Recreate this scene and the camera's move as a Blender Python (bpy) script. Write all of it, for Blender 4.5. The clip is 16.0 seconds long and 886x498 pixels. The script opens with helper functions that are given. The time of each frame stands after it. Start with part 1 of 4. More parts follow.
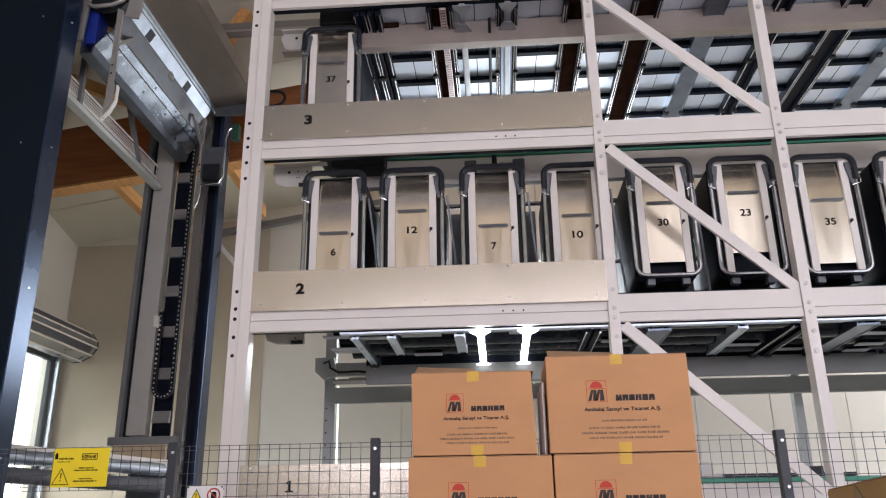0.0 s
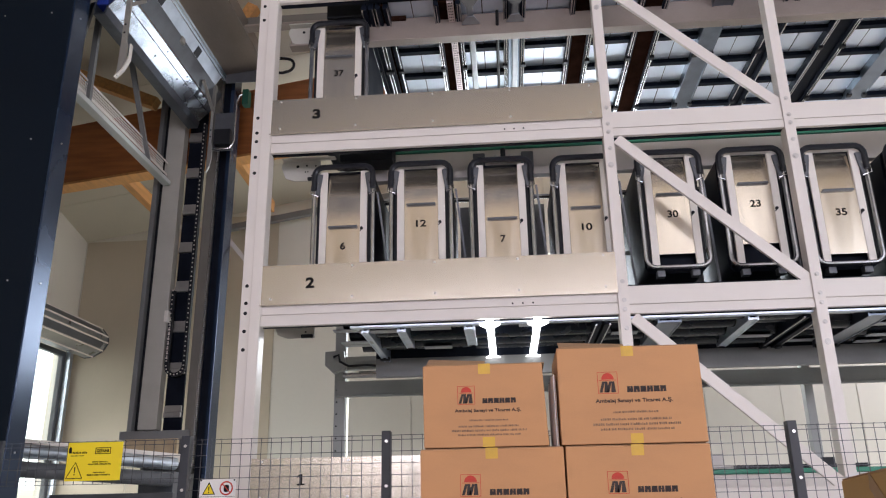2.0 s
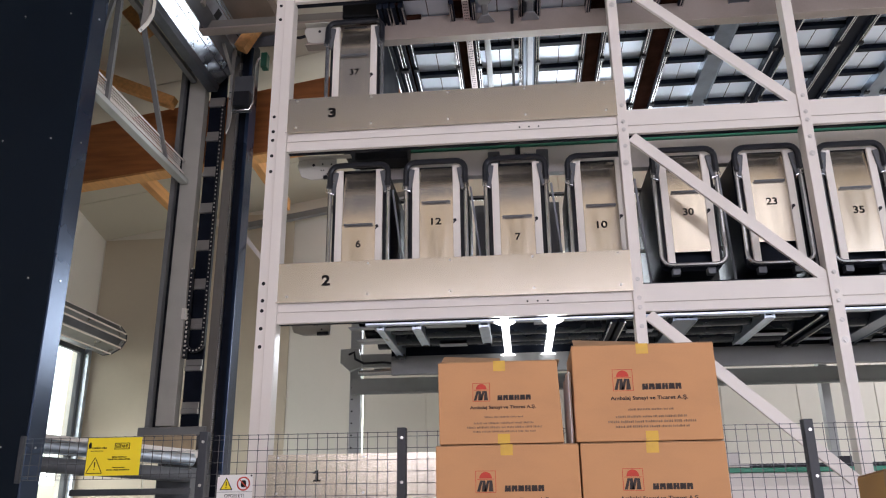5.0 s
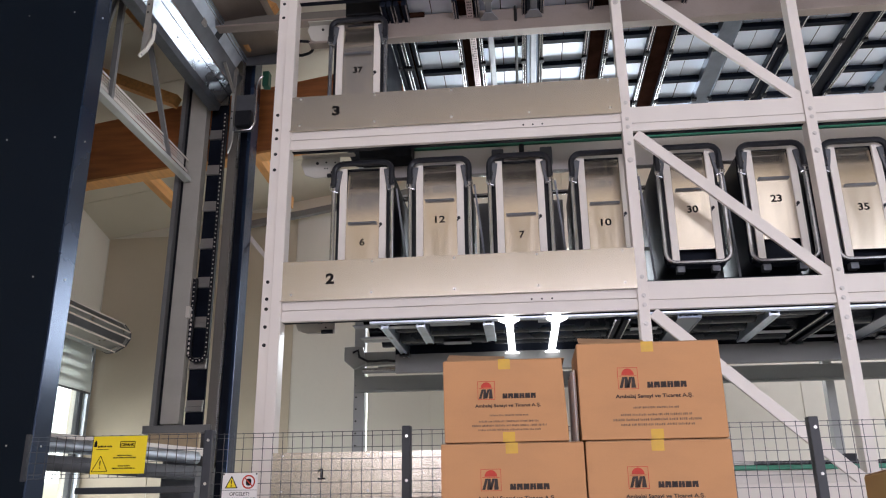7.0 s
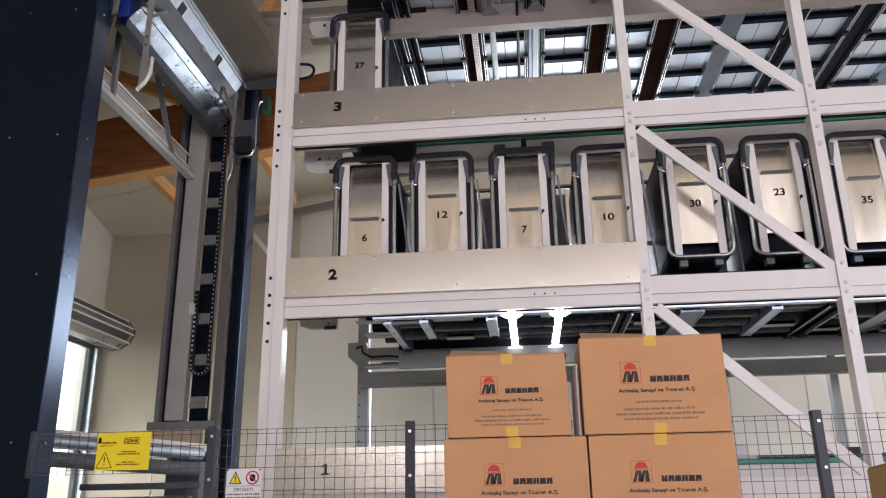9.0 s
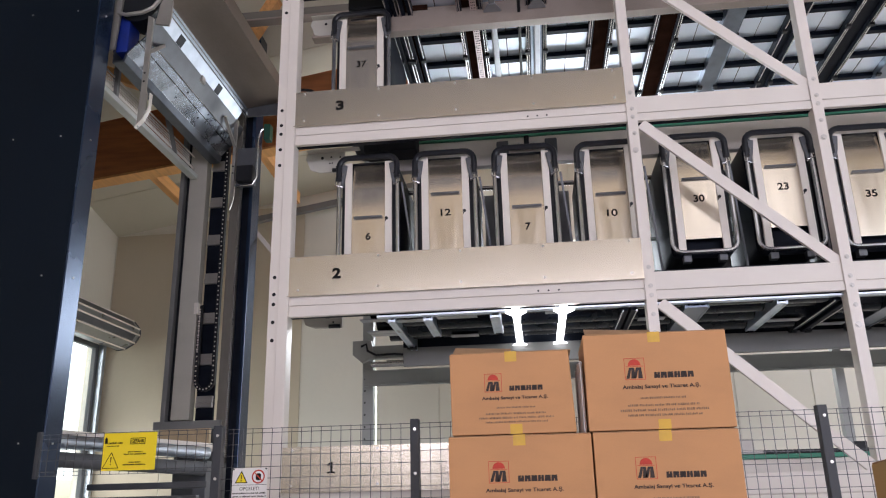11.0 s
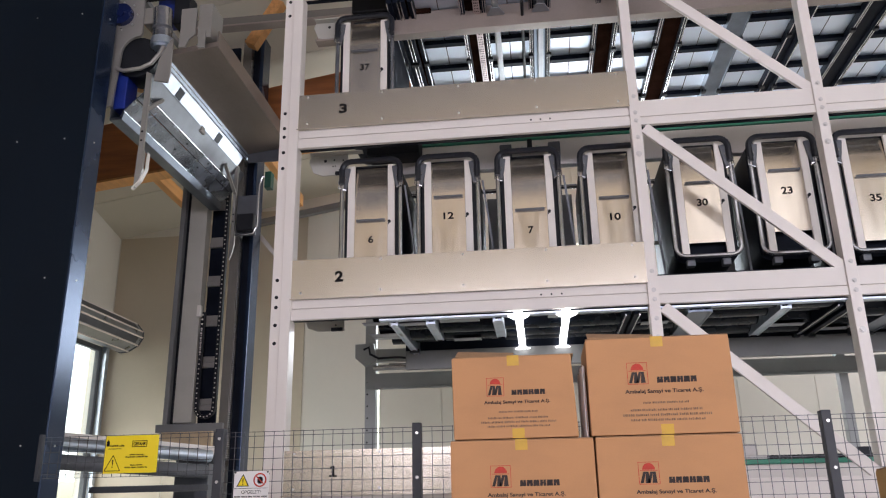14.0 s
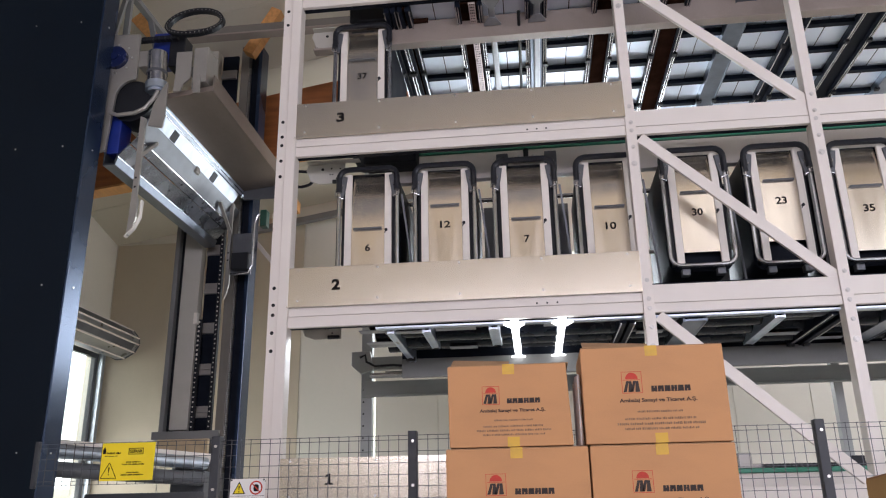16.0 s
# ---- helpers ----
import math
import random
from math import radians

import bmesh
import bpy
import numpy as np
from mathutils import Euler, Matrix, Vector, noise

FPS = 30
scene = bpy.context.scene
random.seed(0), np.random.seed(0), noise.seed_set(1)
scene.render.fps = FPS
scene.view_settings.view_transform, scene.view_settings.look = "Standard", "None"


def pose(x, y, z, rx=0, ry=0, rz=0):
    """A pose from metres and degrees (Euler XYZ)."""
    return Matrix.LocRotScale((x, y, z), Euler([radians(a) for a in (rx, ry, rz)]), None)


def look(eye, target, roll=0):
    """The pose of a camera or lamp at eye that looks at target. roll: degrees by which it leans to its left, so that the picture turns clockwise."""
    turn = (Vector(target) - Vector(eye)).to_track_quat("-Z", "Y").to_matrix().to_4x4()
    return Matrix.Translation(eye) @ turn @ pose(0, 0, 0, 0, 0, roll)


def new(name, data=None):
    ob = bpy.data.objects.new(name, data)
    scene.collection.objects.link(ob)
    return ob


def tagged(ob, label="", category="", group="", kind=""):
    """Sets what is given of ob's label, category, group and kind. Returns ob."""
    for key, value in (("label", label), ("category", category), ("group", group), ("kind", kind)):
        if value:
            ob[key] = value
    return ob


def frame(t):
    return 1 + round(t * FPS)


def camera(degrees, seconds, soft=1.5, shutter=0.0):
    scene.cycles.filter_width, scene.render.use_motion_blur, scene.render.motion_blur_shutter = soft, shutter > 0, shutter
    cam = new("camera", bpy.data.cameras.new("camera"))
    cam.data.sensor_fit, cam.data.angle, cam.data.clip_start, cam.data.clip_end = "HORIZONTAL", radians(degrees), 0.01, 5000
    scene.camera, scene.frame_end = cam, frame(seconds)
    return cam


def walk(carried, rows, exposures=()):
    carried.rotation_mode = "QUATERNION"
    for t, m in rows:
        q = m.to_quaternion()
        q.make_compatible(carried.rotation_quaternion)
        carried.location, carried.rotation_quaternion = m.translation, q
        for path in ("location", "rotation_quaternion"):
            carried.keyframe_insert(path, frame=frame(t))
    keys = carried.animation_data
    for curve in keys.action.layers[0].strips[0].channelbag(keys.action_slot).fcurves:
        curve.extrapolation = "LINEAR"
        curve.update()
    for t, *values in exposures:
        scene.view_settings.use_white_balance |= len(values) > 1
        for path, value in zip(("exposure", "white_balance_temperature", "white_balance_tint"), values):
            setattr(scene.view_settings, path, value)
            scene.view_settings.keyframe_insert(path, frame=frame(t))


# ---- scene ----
cam = camera(58.1, 16.0, soft=1.15)
PATH = [
    (0, (0.126, -0.539, 1.535), (0.003, 1.345, 2.193), -0.8),
    (0.5, (0.124, -0.542, 1.536), (-0.004, 1.343, 2.191), -0.8),
    (1, (0.123, -0.543, 1.532), (-0.011, 1.343, 2.184), -0.9),
    (1.5, (0.118, -0.542, 1.531), (-0.019, 1.345, 2.179), -1.0),
    (2, (0.112, -0.541, 1.529), (-0.03, 1.347, 2.173), -1.0),
    (2.5, (0.112, -0.548, 1.523), (-0.036, 1.34, 2.165), -0.9),
    (3, (0.113, -0.549, 1.522), (-0.043, 1.339, 2.163), -0.9),
    (3.5, (0.112, -0.553, 1.522), (-0.05, 1.334, 2.162), -0.8),
    (4, (0.113, -0.556, 1.52), (-0.056, 1.332, 2.161), -0.7),
    (6.5, (0.104, -0.562, 1.523), (-0.081, 1.325, 2.16), -0.7),
    (7, (0.102, -0.561, 1.525), (-0.084, 1.326, 2.159), -0.7),
    (7.5, (0.099, -0.564, 1.524), (-0.088, 1.324, 2.155), -0.7),
    (8, (0.098, -0.557, 1.522), (-0.091, 1.331, 2.152), -0.7),
    (8.5, (0.102, -0.56, 1.521), (-0.089, 1.33, 2.148), -0.8),
    (9, (0.108, -0.558, 1.523), (-0.087, 1.332, 2.147), -0.9),
    (11.5, (0.119, -0.56, 1.527), (-0.09, 1.331, 2.144), -1.4),
    (12, (0.121, -0.56, 1.525), (-0.09, 1.33, 2.144), -1.4),
    (12.5, (0.119, -0.558, 1.528), (-0.092, 1.332, 2.147), -1.4),
    (13, (0.125, -0.556, 1.527), (-0.09, 1.333, 2.148), -1.4),
    (13.5, (0.127, -0.553, 1.527), (-0.089, 1.334, 2.151), -1.3),
    (14, (0.121, -0.553, 1.531), (-0.094, 1.335, 2.156), -1.1),
    (14.5, (0.122, -0.562, 1.532), (-0.09, 1.325, 2.16), -1.0),
    (15, (0.123, -0.567, 1.533), (-0.086, 1.318, 2.167), -1.0),
    (15.5, (0.123, -0.575, 1.53), (-0.083, 1.308, 2.171), -0.9),
    (16, (0.127, -0.582, 1.531), (-0.079, 1.301, 2.173), -1.0),
]
walk(cam, [(t, look(eye, target, roll)) for t, eye, target, roll in PATH])

# ---- light ----
world = bpy.data.worlds.new("sky")
scene.world = world
world.use_nodes = True
_n, _l = world.node_tree.nodes, world.node_tree.links
_sky = _n.new("ShaderNodeTexSky")
_sky.sky_type, _sky.sun_disc = "NISHITA", False
_sky.sun_elevation, _sky.sun_rotation = radians(40), radians(200)
_n["Background"].inputs["Strength"].default_value = 0.15
_l.new(_sky.outputs["Color"], _n["Background"].inputs["Color"])


def area(name, m, w, h, watts, colour):
    data = bpy.data.lights.new(name, "AREA")
    data.shape, data.size, data.size_y, data.energy, data.color = "RECTANGLE", w, h, watts, colour
    ob = new(name, data)
    ob.matrix_world = m
    return ob


# daylight of the hall: lamps added as fill; only door_light has a visible window
area("front_fill_light", look((1.35, -7.9, 3.85), (1.2, 0, 3.4)), 11.0, 2.3, 430, (0.965, 0.918, 1.09))
area("right_fill_light", look((7.9, 0.6, 3.6), (1.5, 5.0, 3.4)), 8.0, 3.4, 190, (0.85, 0.91, 1.08))
area("door_light", look((-6.08, 8.6, 1.9), (-3.5, 9.4, -0.2)), 3.2, 1.8, 30, (0.95, 0.97, 1.0))
area("back_fill_light", look((7.9, 8.9, 3.0), (0.5, 10.6, 2.6)), 2.8, 4.2, 115, (0.98, 0.955, 1.03))
# added behind the containers to brighten the tray bottoms; its opening is assumed
area("rear_fill_light", look((0.75, 10.58, 4.35), (0.75, 0, 4.0)), 2.4, 1.6, 100, (0.86, 0.94, 1.04))
area("high_fill_light", look((4.3, -7.9, 8.2), (1.5, 5, 4.0)), 5.2, 2.0, 36, (0.94, 0.93, 1.04))
scene.view_settings.exposure = 0.75


# ---- materials ----
def mat(name, colour, rough=0.5, metal=0.0, vary=0.12, size=4.0, bump=0.0, bump_size=60.0, fine=0.05, stretch=(1, 1, 1),
        rough_vary=0.1, emit=None, coat=0.0, gloss=0.5):
    """A painted, metal or paper surface: large stains, fine grain, relief, and gloss that varies."""
    m = bpy.data.materials.new(name)
    m.use_nodes = True
    nd, ln = m.node_tree.nodes, m.node_tree.links
    b = nd["Principled BSDF"]
    b.inputs["Roughness"].default_value, b.inputs["Metallic"].default_value = rough, metal
    b.inputs["Coat Weight"].default_value, b.inputs["Specular IOR Level"].default_value = coat, gloss
    if emit:
        b.inputs["Emission Color"].default_value, b.inputs["Emission Strength"].default_value = (*emit[0], 1), emit[1]
    co = nd.new("ShaderNodeTexCoord")
    mp = nd.new("ShaderNodeMapping")
    mp.inputs["Scale"].default_value = stretch
    ln.new(co.outputs["Object"], mp.inputs["Vector"])
    big, small = nd.new("ShaderNodeTexNoise"), nd.new("ShaderNodeTexNoise")
    for t, s, d in ((big, size, 4), (small, bump_size, 3)):
        t.inputs["Scale"].default_value, t.inputs["Detail"].default_value = s, d
        ln.new(mp.outputs["Vector"], t.inputs["Vector"])
    mix = nd.new("ShaderNodeMix")
    mix.data_type = "RGBA"
    c = Vector(colour)
    mix.inputs[6].default_value = (*(c * (1 - vary)), 1)
    mix.inputs[7].default_value = (*[min(1, v) for v in c * (1 + vary)], 1)
    add = nd.new("ShaderNodeMath")
    add.operation = "MULTIPLY_ADD"
    ln.new(small.outputs["Fac"], add.inputs[0])
    add.inputs[1].default_value = fine / max(vary, 0.01)
    sub = nd.new("ShaderNodeMapRange")
    sub.inputs["From Min"].default_value, sub.inputs["From Max"].default_value = 0.3, 0.7
    ln.new(big.outputs["Fac"], sub.inputs["Value"])
    ln.new(sub.outputs["Result"], add.inputs[2])
    ln.new(add.outputs["Value"], mix.inputs["Factor"])
    ln.new(mix.outputs[2], b.inputs["Base Color"])
    if rough_vary:
        rr = nd.new("ShaderNodeMapRange")
        rr.inputs["To Min"].default_value, rr.inputs["To Max"].default_value = max(0.03, rough - rough_vary), min(1, rough + rough_vary)
        ln.new(big.outputs["Fac"], rr.inputs["Value"])
        ln.new(rr.outputs["Result"], b.inputs["Roughness"])
    if bump:
        bp = nd.new("ShaderNodeBump")
        bp.inputs["Strength"].default_value, bp.inputs["Distance"].default_value = bump, 0.004
        ln.new(small.outputs["Fac"], bp.inputs["Height"])
        ln.new(bp.outputs["Normal"], b.inputs["Normal"])
    return m


M_RACK = mat("cream_rack_paint", (0.72, 0.667, 0.615), 0.38, vary=0.04, size=2.5, bump=0.05, bump_size=150, fine=0.03)
M_GALV = mat("galvanised_sheet", (0.63, 0.575, 0.48), 0.25, 0.9, rough_vary=0.03, vary=0.03, size=6, bump=0.04, bump_size=40, fine=0.06)
M_GALV_BLUE = mat("bright_galvanised_steel", (0.52, 0.58, 0.66), 0.36, 0.95, vary=0.16, size=9, bump=0.05, bump_size=50, fine=0.08)
M_ALU = mat("brushed_aluminium_plate", (0.75, 0.675, 0.565), 0.22, 0.95, vary=0.04, size=3, bump=0.012, bump_size=90, fine=0.05, stretch=(8, 8, 0.6))
M_STRIP = mat("white_coated_strip", (0.72, 0.67, 0.61), 0.45, vary=0.05, size=8, fine=0.04)
M_BLACK = mat("black_plastic", (0.012, 0.013, 0.016), 0.5, vary=0.25, size=8, bump=0.1, fine=0.1, gloss=0.25)
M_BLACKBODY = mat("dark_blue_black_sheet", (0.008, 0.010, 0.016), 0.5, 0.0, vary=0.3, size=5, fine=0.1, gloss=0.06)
M_TUBE = mat("dark_chromed_tube", (0.46, 0.46, 0.47), 0.2, 0.95, vary=0.12, size=10, fine=0.05)
M_DARKTUBE = mat("black_tube", (0.018, 0.019, 0.024), 0.30, 0.2, vary=0.2, size=10, fine=0.05)
M_GREY = mat("grey_beam_paint", (0.19, 0.19, 0.188), 0.45, vary=0.10, size=3, bump=0.05, fine=0.05)
M_DARKGREY = mat("dark_grey_steel", (0.10, 0.105, 0.115), 0.42, 0.3, vary=0.2, size=5, fine=0.08)
M_ANTHRA = mat("anthracite_powder_coat", (0.004, 0.008, 0.014), 0.5, vary=0.12, size=1.5, bump=0.12, bump_size=220, fine=0.08, gloss=0.10)
M_FENCE = mat("fence_post_paint", (0.026, 0.029, 0.036), 0.5, vary=0.15, size=6, bump=0.08, fine=0.05)
M_WIRE = mat("fence_wire", (0.07, 0.072, 0.08), 0.4, 0.6, vary=0.2, size=12, fine=0.1)
M_STEEL = mat("bolt_steel", (0.62, 0.61, 0.58), 0.3, 0.9, vary=0.1, size=30)
M_BOLT = mat("painted_bolt", (0.56, 0.53, 0.50), 0.35, 0.3, vary=0.1, size=30)
M_HOLE = mat("dark_hole", (0.01, 0.01, 0.011), 0.9, vary=0.1)
M_INK = mat("black_ink", (0.010, 0.009, 0.009), 0.7, vary=0.2, size=40, gloss=0.1)
M_PRINT = mat("brown_black_print", (0.040, 0.028, 0.024), 0.75, vary=0.3, size=60)
M_SMALLPRINT = mat("faded_print", (0.25, 0.155, 0.09), 0.8, vary=0.3, size=60)
M_RED = mat("red_print", (0.50, 0.045, 0.025), 0.7, vary=0.15, size=40)
M_CARTON = mat("brown_cardboard", (0.525, 0.268, 0.120), 0.82, vary=0.07, size=3, bump=0.12, bump_size=130, fine=0.05, stretch=(1, 1, 2.5))
M_CARTON_IN = mat("raw_cardboard_edge", (0.36, 0.21, 0.11), 0.9, vary=0.12, size=20, bump=0.2, bump_size=200)
M_OCHRE = mat("ochre_cardboard", (0.42, 0.27, 0.10), 0.8, vary=0.07, size=3, bump=0.12, bump_size=130, fine=0.05)
M_BROWNTAPE = mat("brown_packing_tape", (0.20, 0.115, 0.035), 0.4, vary=0.1, size=18)
M_LACE = mat("pinkish_perforated_strip", (0.60, 0.50, 0.49), 0.3, 0.6, vary=0.15, size=12, fine=0.1)
M_TAPE = mat("yellow_packing_tape", (0.60, 0.35, 0.03), 0.5, vary=0.10, size=18, bump=0.15, bump_size=30)
M_WALL = mat("cream_sandwich_panel", (0.75, 0.725, 0.64), 0.5, vary=0.03, size=1.2, bump=0.03, bump_size=20, fine=0.02)
M_DIMWALL = mat("dimmed_wall_panel", (0.58, 0.51, 0.39), 0.5, vary=0.04, size=1.2, bump=0.03, bump_size=20, fine=0.02)
M_CEIL = mat("cream_ceiling_panel", (0.60, 0.555, 0.445), 0.6, vary=0.04, size=1.0, fine=0.02)
M_TIMBER = mat("varnished_glulam", (0.34, 0.115, 0.035), 0.45, vary=0.28, size=3, bump=0.1, bump_size=40, fine=0.1, stretch=(0.6, 6, 6))
M_PURLIN = mat("pine_purlin", (0.55, 0.27, 0.09), 0.5, vary=0.2, size=4, bump=0.1, fine=0.1, stretch=(6, 0.6, 6))
M_FLOOR = mat("concrete_floor", (0.44, 0.43, 0.41), 0.4, vary=0.15, size=1.2, bump=0.1, bump_size=40, fine=0.08)
M_GREEN = mat("green_guide_profile", (0.02, 0.22, 0.13), 0.4, vary=0.1, size=6)
M_YELLOW = mat("yellow_sign_face", (0.86, 0.66, 0.01), 0.35, vary=0.03, size=6)
M_WHITE = mat("white_sign_face", (0.80, 0.78, 0.76), 0.35, vary=0.03, size=6)
M_SIDE = mat("glossy_blue_grey_coat", (0.024, 0.042, 0.082), 0.26, 0.5, vary=0.12, size=1.5, fine=0.05)
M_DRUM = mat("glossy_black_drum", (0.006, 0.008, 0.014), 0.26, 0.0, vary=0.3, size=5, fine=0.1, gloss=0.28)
M_GALV_DARK = mat("dull_blue_grey_galvanised_steel", (0.15, 0.175, 0.215), 0.34, 0.9, vary=0.16, size=7, fine=0.08)
M_CHANNEL = mat("taupe_channel_paint", (0.155, 0.142, 0.122), 0.45, vary=0.1, size=4, fine=0.05)
M_TAN = mat("tan_unseen_ceiling", (0.58, 0.50, 0.36), 0.55, vary=0.15, size=1.5, bump=0.05, fine=0.08, stretch=(4, 0.5, 4))
M_TAUPE = mat("brownish_grey_beam", (0.30, 0.25, 0.22), 0.4, 0.3, vary=0.12, size=3, fine=0.06)
M_GREYWALL = mat("warm_grey_unseen_wall", (0.58, 0.54, 0.42), 0.7, vary=0.06, size=1.0, fine=0.04)
# carriage sheets of one steel, toned lighter where lit and darker where shaded
M_GALV_HALFLIT = mat("half_lit_galvanised_sheet", (0.30, 0.34, 0.39), 0.40, 0.9, vary=0.18, size=9, bump=0.05, bump_size=50, fine=0.08)
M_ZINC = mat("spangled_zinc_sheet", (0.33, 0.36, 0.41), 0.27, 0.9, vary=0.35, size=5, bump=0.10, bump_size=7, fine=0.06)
M_LITZINC = mat("lit_zinc_sheet", (0.36, 0.39, 0.44), 0.42, 0.75, vary=0.25, size=4, bump=0.03, bump_size=30)
M_COVER = mat("cream_cover_paint", (0.46, 0.44, 0.39), 0.45, vary=0.06, size=5, fine=0.04)
M_GALV_SHADED = mat("shaded_galvanised_sheet", (0.13, 0.145, 0.17), 0.40, 0.9, vary=0.18, size=9, bump=0.05, bump_size=50, fine=0.08)
M_LIGHTGREY = mat("grey_green_paint", (0.33, 0.34, 0.325), 0.45, vary=0.08, size=3, fine=0.05)
M_PALEGREY = mat("pale_grey_truss_paint", (0.52, 0.53, 0.50), 0.45, vary=0.08, size=4, fine=0.05)
M_DARKGREEN = mat("dark_green_housing", (0.008, 0.07, 0.04), 0.4, vary=0.1, size=8)
M_DARKCEIL = mat("dark_unseen_ceiling", (0.095, 0.105, 0.13), 0.55, vary=0.12, size=1.5, fine=0.06)
M_KNOB = mat("dark_blue_cover", (0.008, 0.014, 0.06), 0.25, vary=0.2, size=20)
M_SLAT = mat("pale_shutter_slat", (0.78, 0.82, 0.80), 0.5, vary=0.05, size=5)
M_SLAT.node_tree.nodes["Principled BSDF"].inputs["Transmission Weight"].default_value = 0.55
M_BLUE = mat("blue_gear_housing", (0.010, 0.026, 0.20), 0.35, vary=0.15, size=8)
M_BEIGE = mat("beige_machine_plate", (0.30, 0.285, 0.26), 0.40, 0.45, vary=0.08, size=6, fine=0.05)
M_BROWNPLATE = mat("dull_steel_tray_bottom", (0.27, 0.225, 0.195), 0.42, 0.75, vary=0.16, size=3, bump=0.05, fine=0.08, stretch=(1, 0.4, 1))
M_COPPER = mat("rusty_brown_rail", (0.020, 0.009, 0.006), 0.7, 0.0, vary=0.5, size=5, fine=0.15, gloss=0.0)
M_DARKRAIL = mat("dark_blue_grey_rail", (0.009, 0.012, 0.020), 0.45, vary=0.2, size=6, fine=0.1, gloss=0.04)
M_UNDER = mat("white_galvanised_tray_bottom", (0.72, 0.79, 0.90), 0.42, 0.55, vary=0.03, size=2.0, bump=0.015, bump_size=9, fine=0.02)
M_LAMP = mat("lit_light_tube", (0.9, 0.9, 0.9), 0.4, vary=0.02, emit=((0.97, 0.98, 1.0), 3.6))
M_LAMPOFF = mat("grey_light_housing", (0.30, 0.31, 0.33), 0.35, 0.4, vary=0.1, size=9)
M_HEATER = mat("silver_heater_casing", (0.34, 0.36, 0.37), 0.30, 0.8, vary=0.1, size=5)
M_WOOD = mat("raw_board", (0.44, 0.33, 0.20), 0.7, vary=0.15, size=6, bump=0.1)
M_PVC = mat("grey_window_frame", (0.10, 0.11, 0.12), 0.4, vary=0.1, size=6)


def glass():
    m = bpy.data.materials.new("window_glass")
    m.use_nodes = True
    b = m.node_tree.nodes["Principled BSDF"]
    b.inputs["Roughness"].default_value, b.inputs["Transmission Weight"].default_value = 0.02, 1.0
    b.inputs["Base Color"].default_value = (0.95, 0.98, 0.97, 1)
    return m


M_GLASS = glass()


def glow(name, colour, strength):
    m = bpy.data.materials.new(name)
    m.use_nodes = True
    e = m.node_tree.nodes["Principled BSDF"]
    e.inputs["Base Color"].default_value = (0.8, 0.8, 0.8, 1)
    e.inputs["Emission Color"].default_value, e.inputs["Emission Strength"].default_value = (*colour, 1), strength
    return m


M_DAY = glow("overcast_daylight", (0.97, 1.0, 0.98), 1.6)


# ---- building blocks ----
def origin(ob):
    p = Vector((0, 0, 0))
    while ob:
        p += ob.location
        ob = ob.parent
    return p


def part(name, bm, material, parent=None, label="", smooth=False):
    """One mesh object from a bmesh drawn in world metres, under a thing or a part."""
    me = bpy.data.meshes.new(name)
    if parent:
        bmesh.ops.translate(bm, verts=bm.verts, vec=-origin(parent))
    bm.normal_update()
    bm.to_mesh(me)
    bm.free()
    me.materials.append(material)
    if smooth:
        me.shade_smooth()
        me.set_sharp_from_angle(angle=radians(35))
    ob = new(name, me)
    if parent:
        ob.parent = parent
    return tagged(ob, label) if label else ob


def thing(name, at, label, category, group="", kind=""):
    ob = new(name)
    ob.location = at
    ob.empty_display_size = 0.1
    return tagged(ob, label, category, group, kind)


def setting(name, bm, material, label="", smooth=False):
    return tagged(part(name, bm, material, None, label, smooth), kind="structure")


def box(x0, x1, y0, y1, z0, z1, bevel=0.0, bm=None, m=None):
    bm = bm or bmesh.new()
    one = bmesh.new()
    bmesh.ops.create_cube(one, size=1)
    for v in one.verts:
        v.co = Vector((x0 + (v.co.x + 0.5) * (x1 - x0), y0 + (v.co.y + 0.5) * (y1 - y0), z0 + (v.co.z + 0.5) * (z1 - z0)))
    if bevel:
        bmesh.ops.bevel(one, geom=one.edges[:], offset=bevel, segments=2, affect="EDGES", profile=0.6)
    return merge(bm, one, m)


def merge(bm, one, m=None):
    if m:
        one.transform(m)
    seen = {v: bm.verts.new(v.co) for v in one.verts}
    for f in one.faces:
        bm.faces.new([seen[v] for v in f.verts])
    one.free()
    return bm


def rod(a, b, r, n=12, bm=None, r2=None):
    bm = bm or bmesh.new()
    a, b = Vector(a), Vector(b)
    one = bmesh.new()
    bmesh.ops.create_cone(one, cap_ends=True, segments=n, radius1=r, radius2=r if r2 is None else r2, depth=(b - a).length)
    m = Matrix.Translation((a + b) / 2) @ (b - a).to_track_quat("Z", "Y").to_matrix().to_4x4()
    return merge(bm, one, m)


def bar(a, b, w, d, bm=None, up=(0, 1, 0), bevel=0.0):
    """A rectangular bar from a to b: w across, d along up."""
    bm = bm or bmesh.new()
    a, b = Vector(a), Vector(b)
    z = (b - a).normalized()
    y = Vector(up)
    y = (y - z * y.dot(z)).normalized()
    x = y.cross(z)
    m = Matrix.Translation((a + b) / 2) @ Matrix((x, y, z)).transposed().to_4x4()
    h = (b - a).length / 2
    return box(-w / 2, w / 2, -d / 2, d / 2, -h, h, bevel, bm, m)


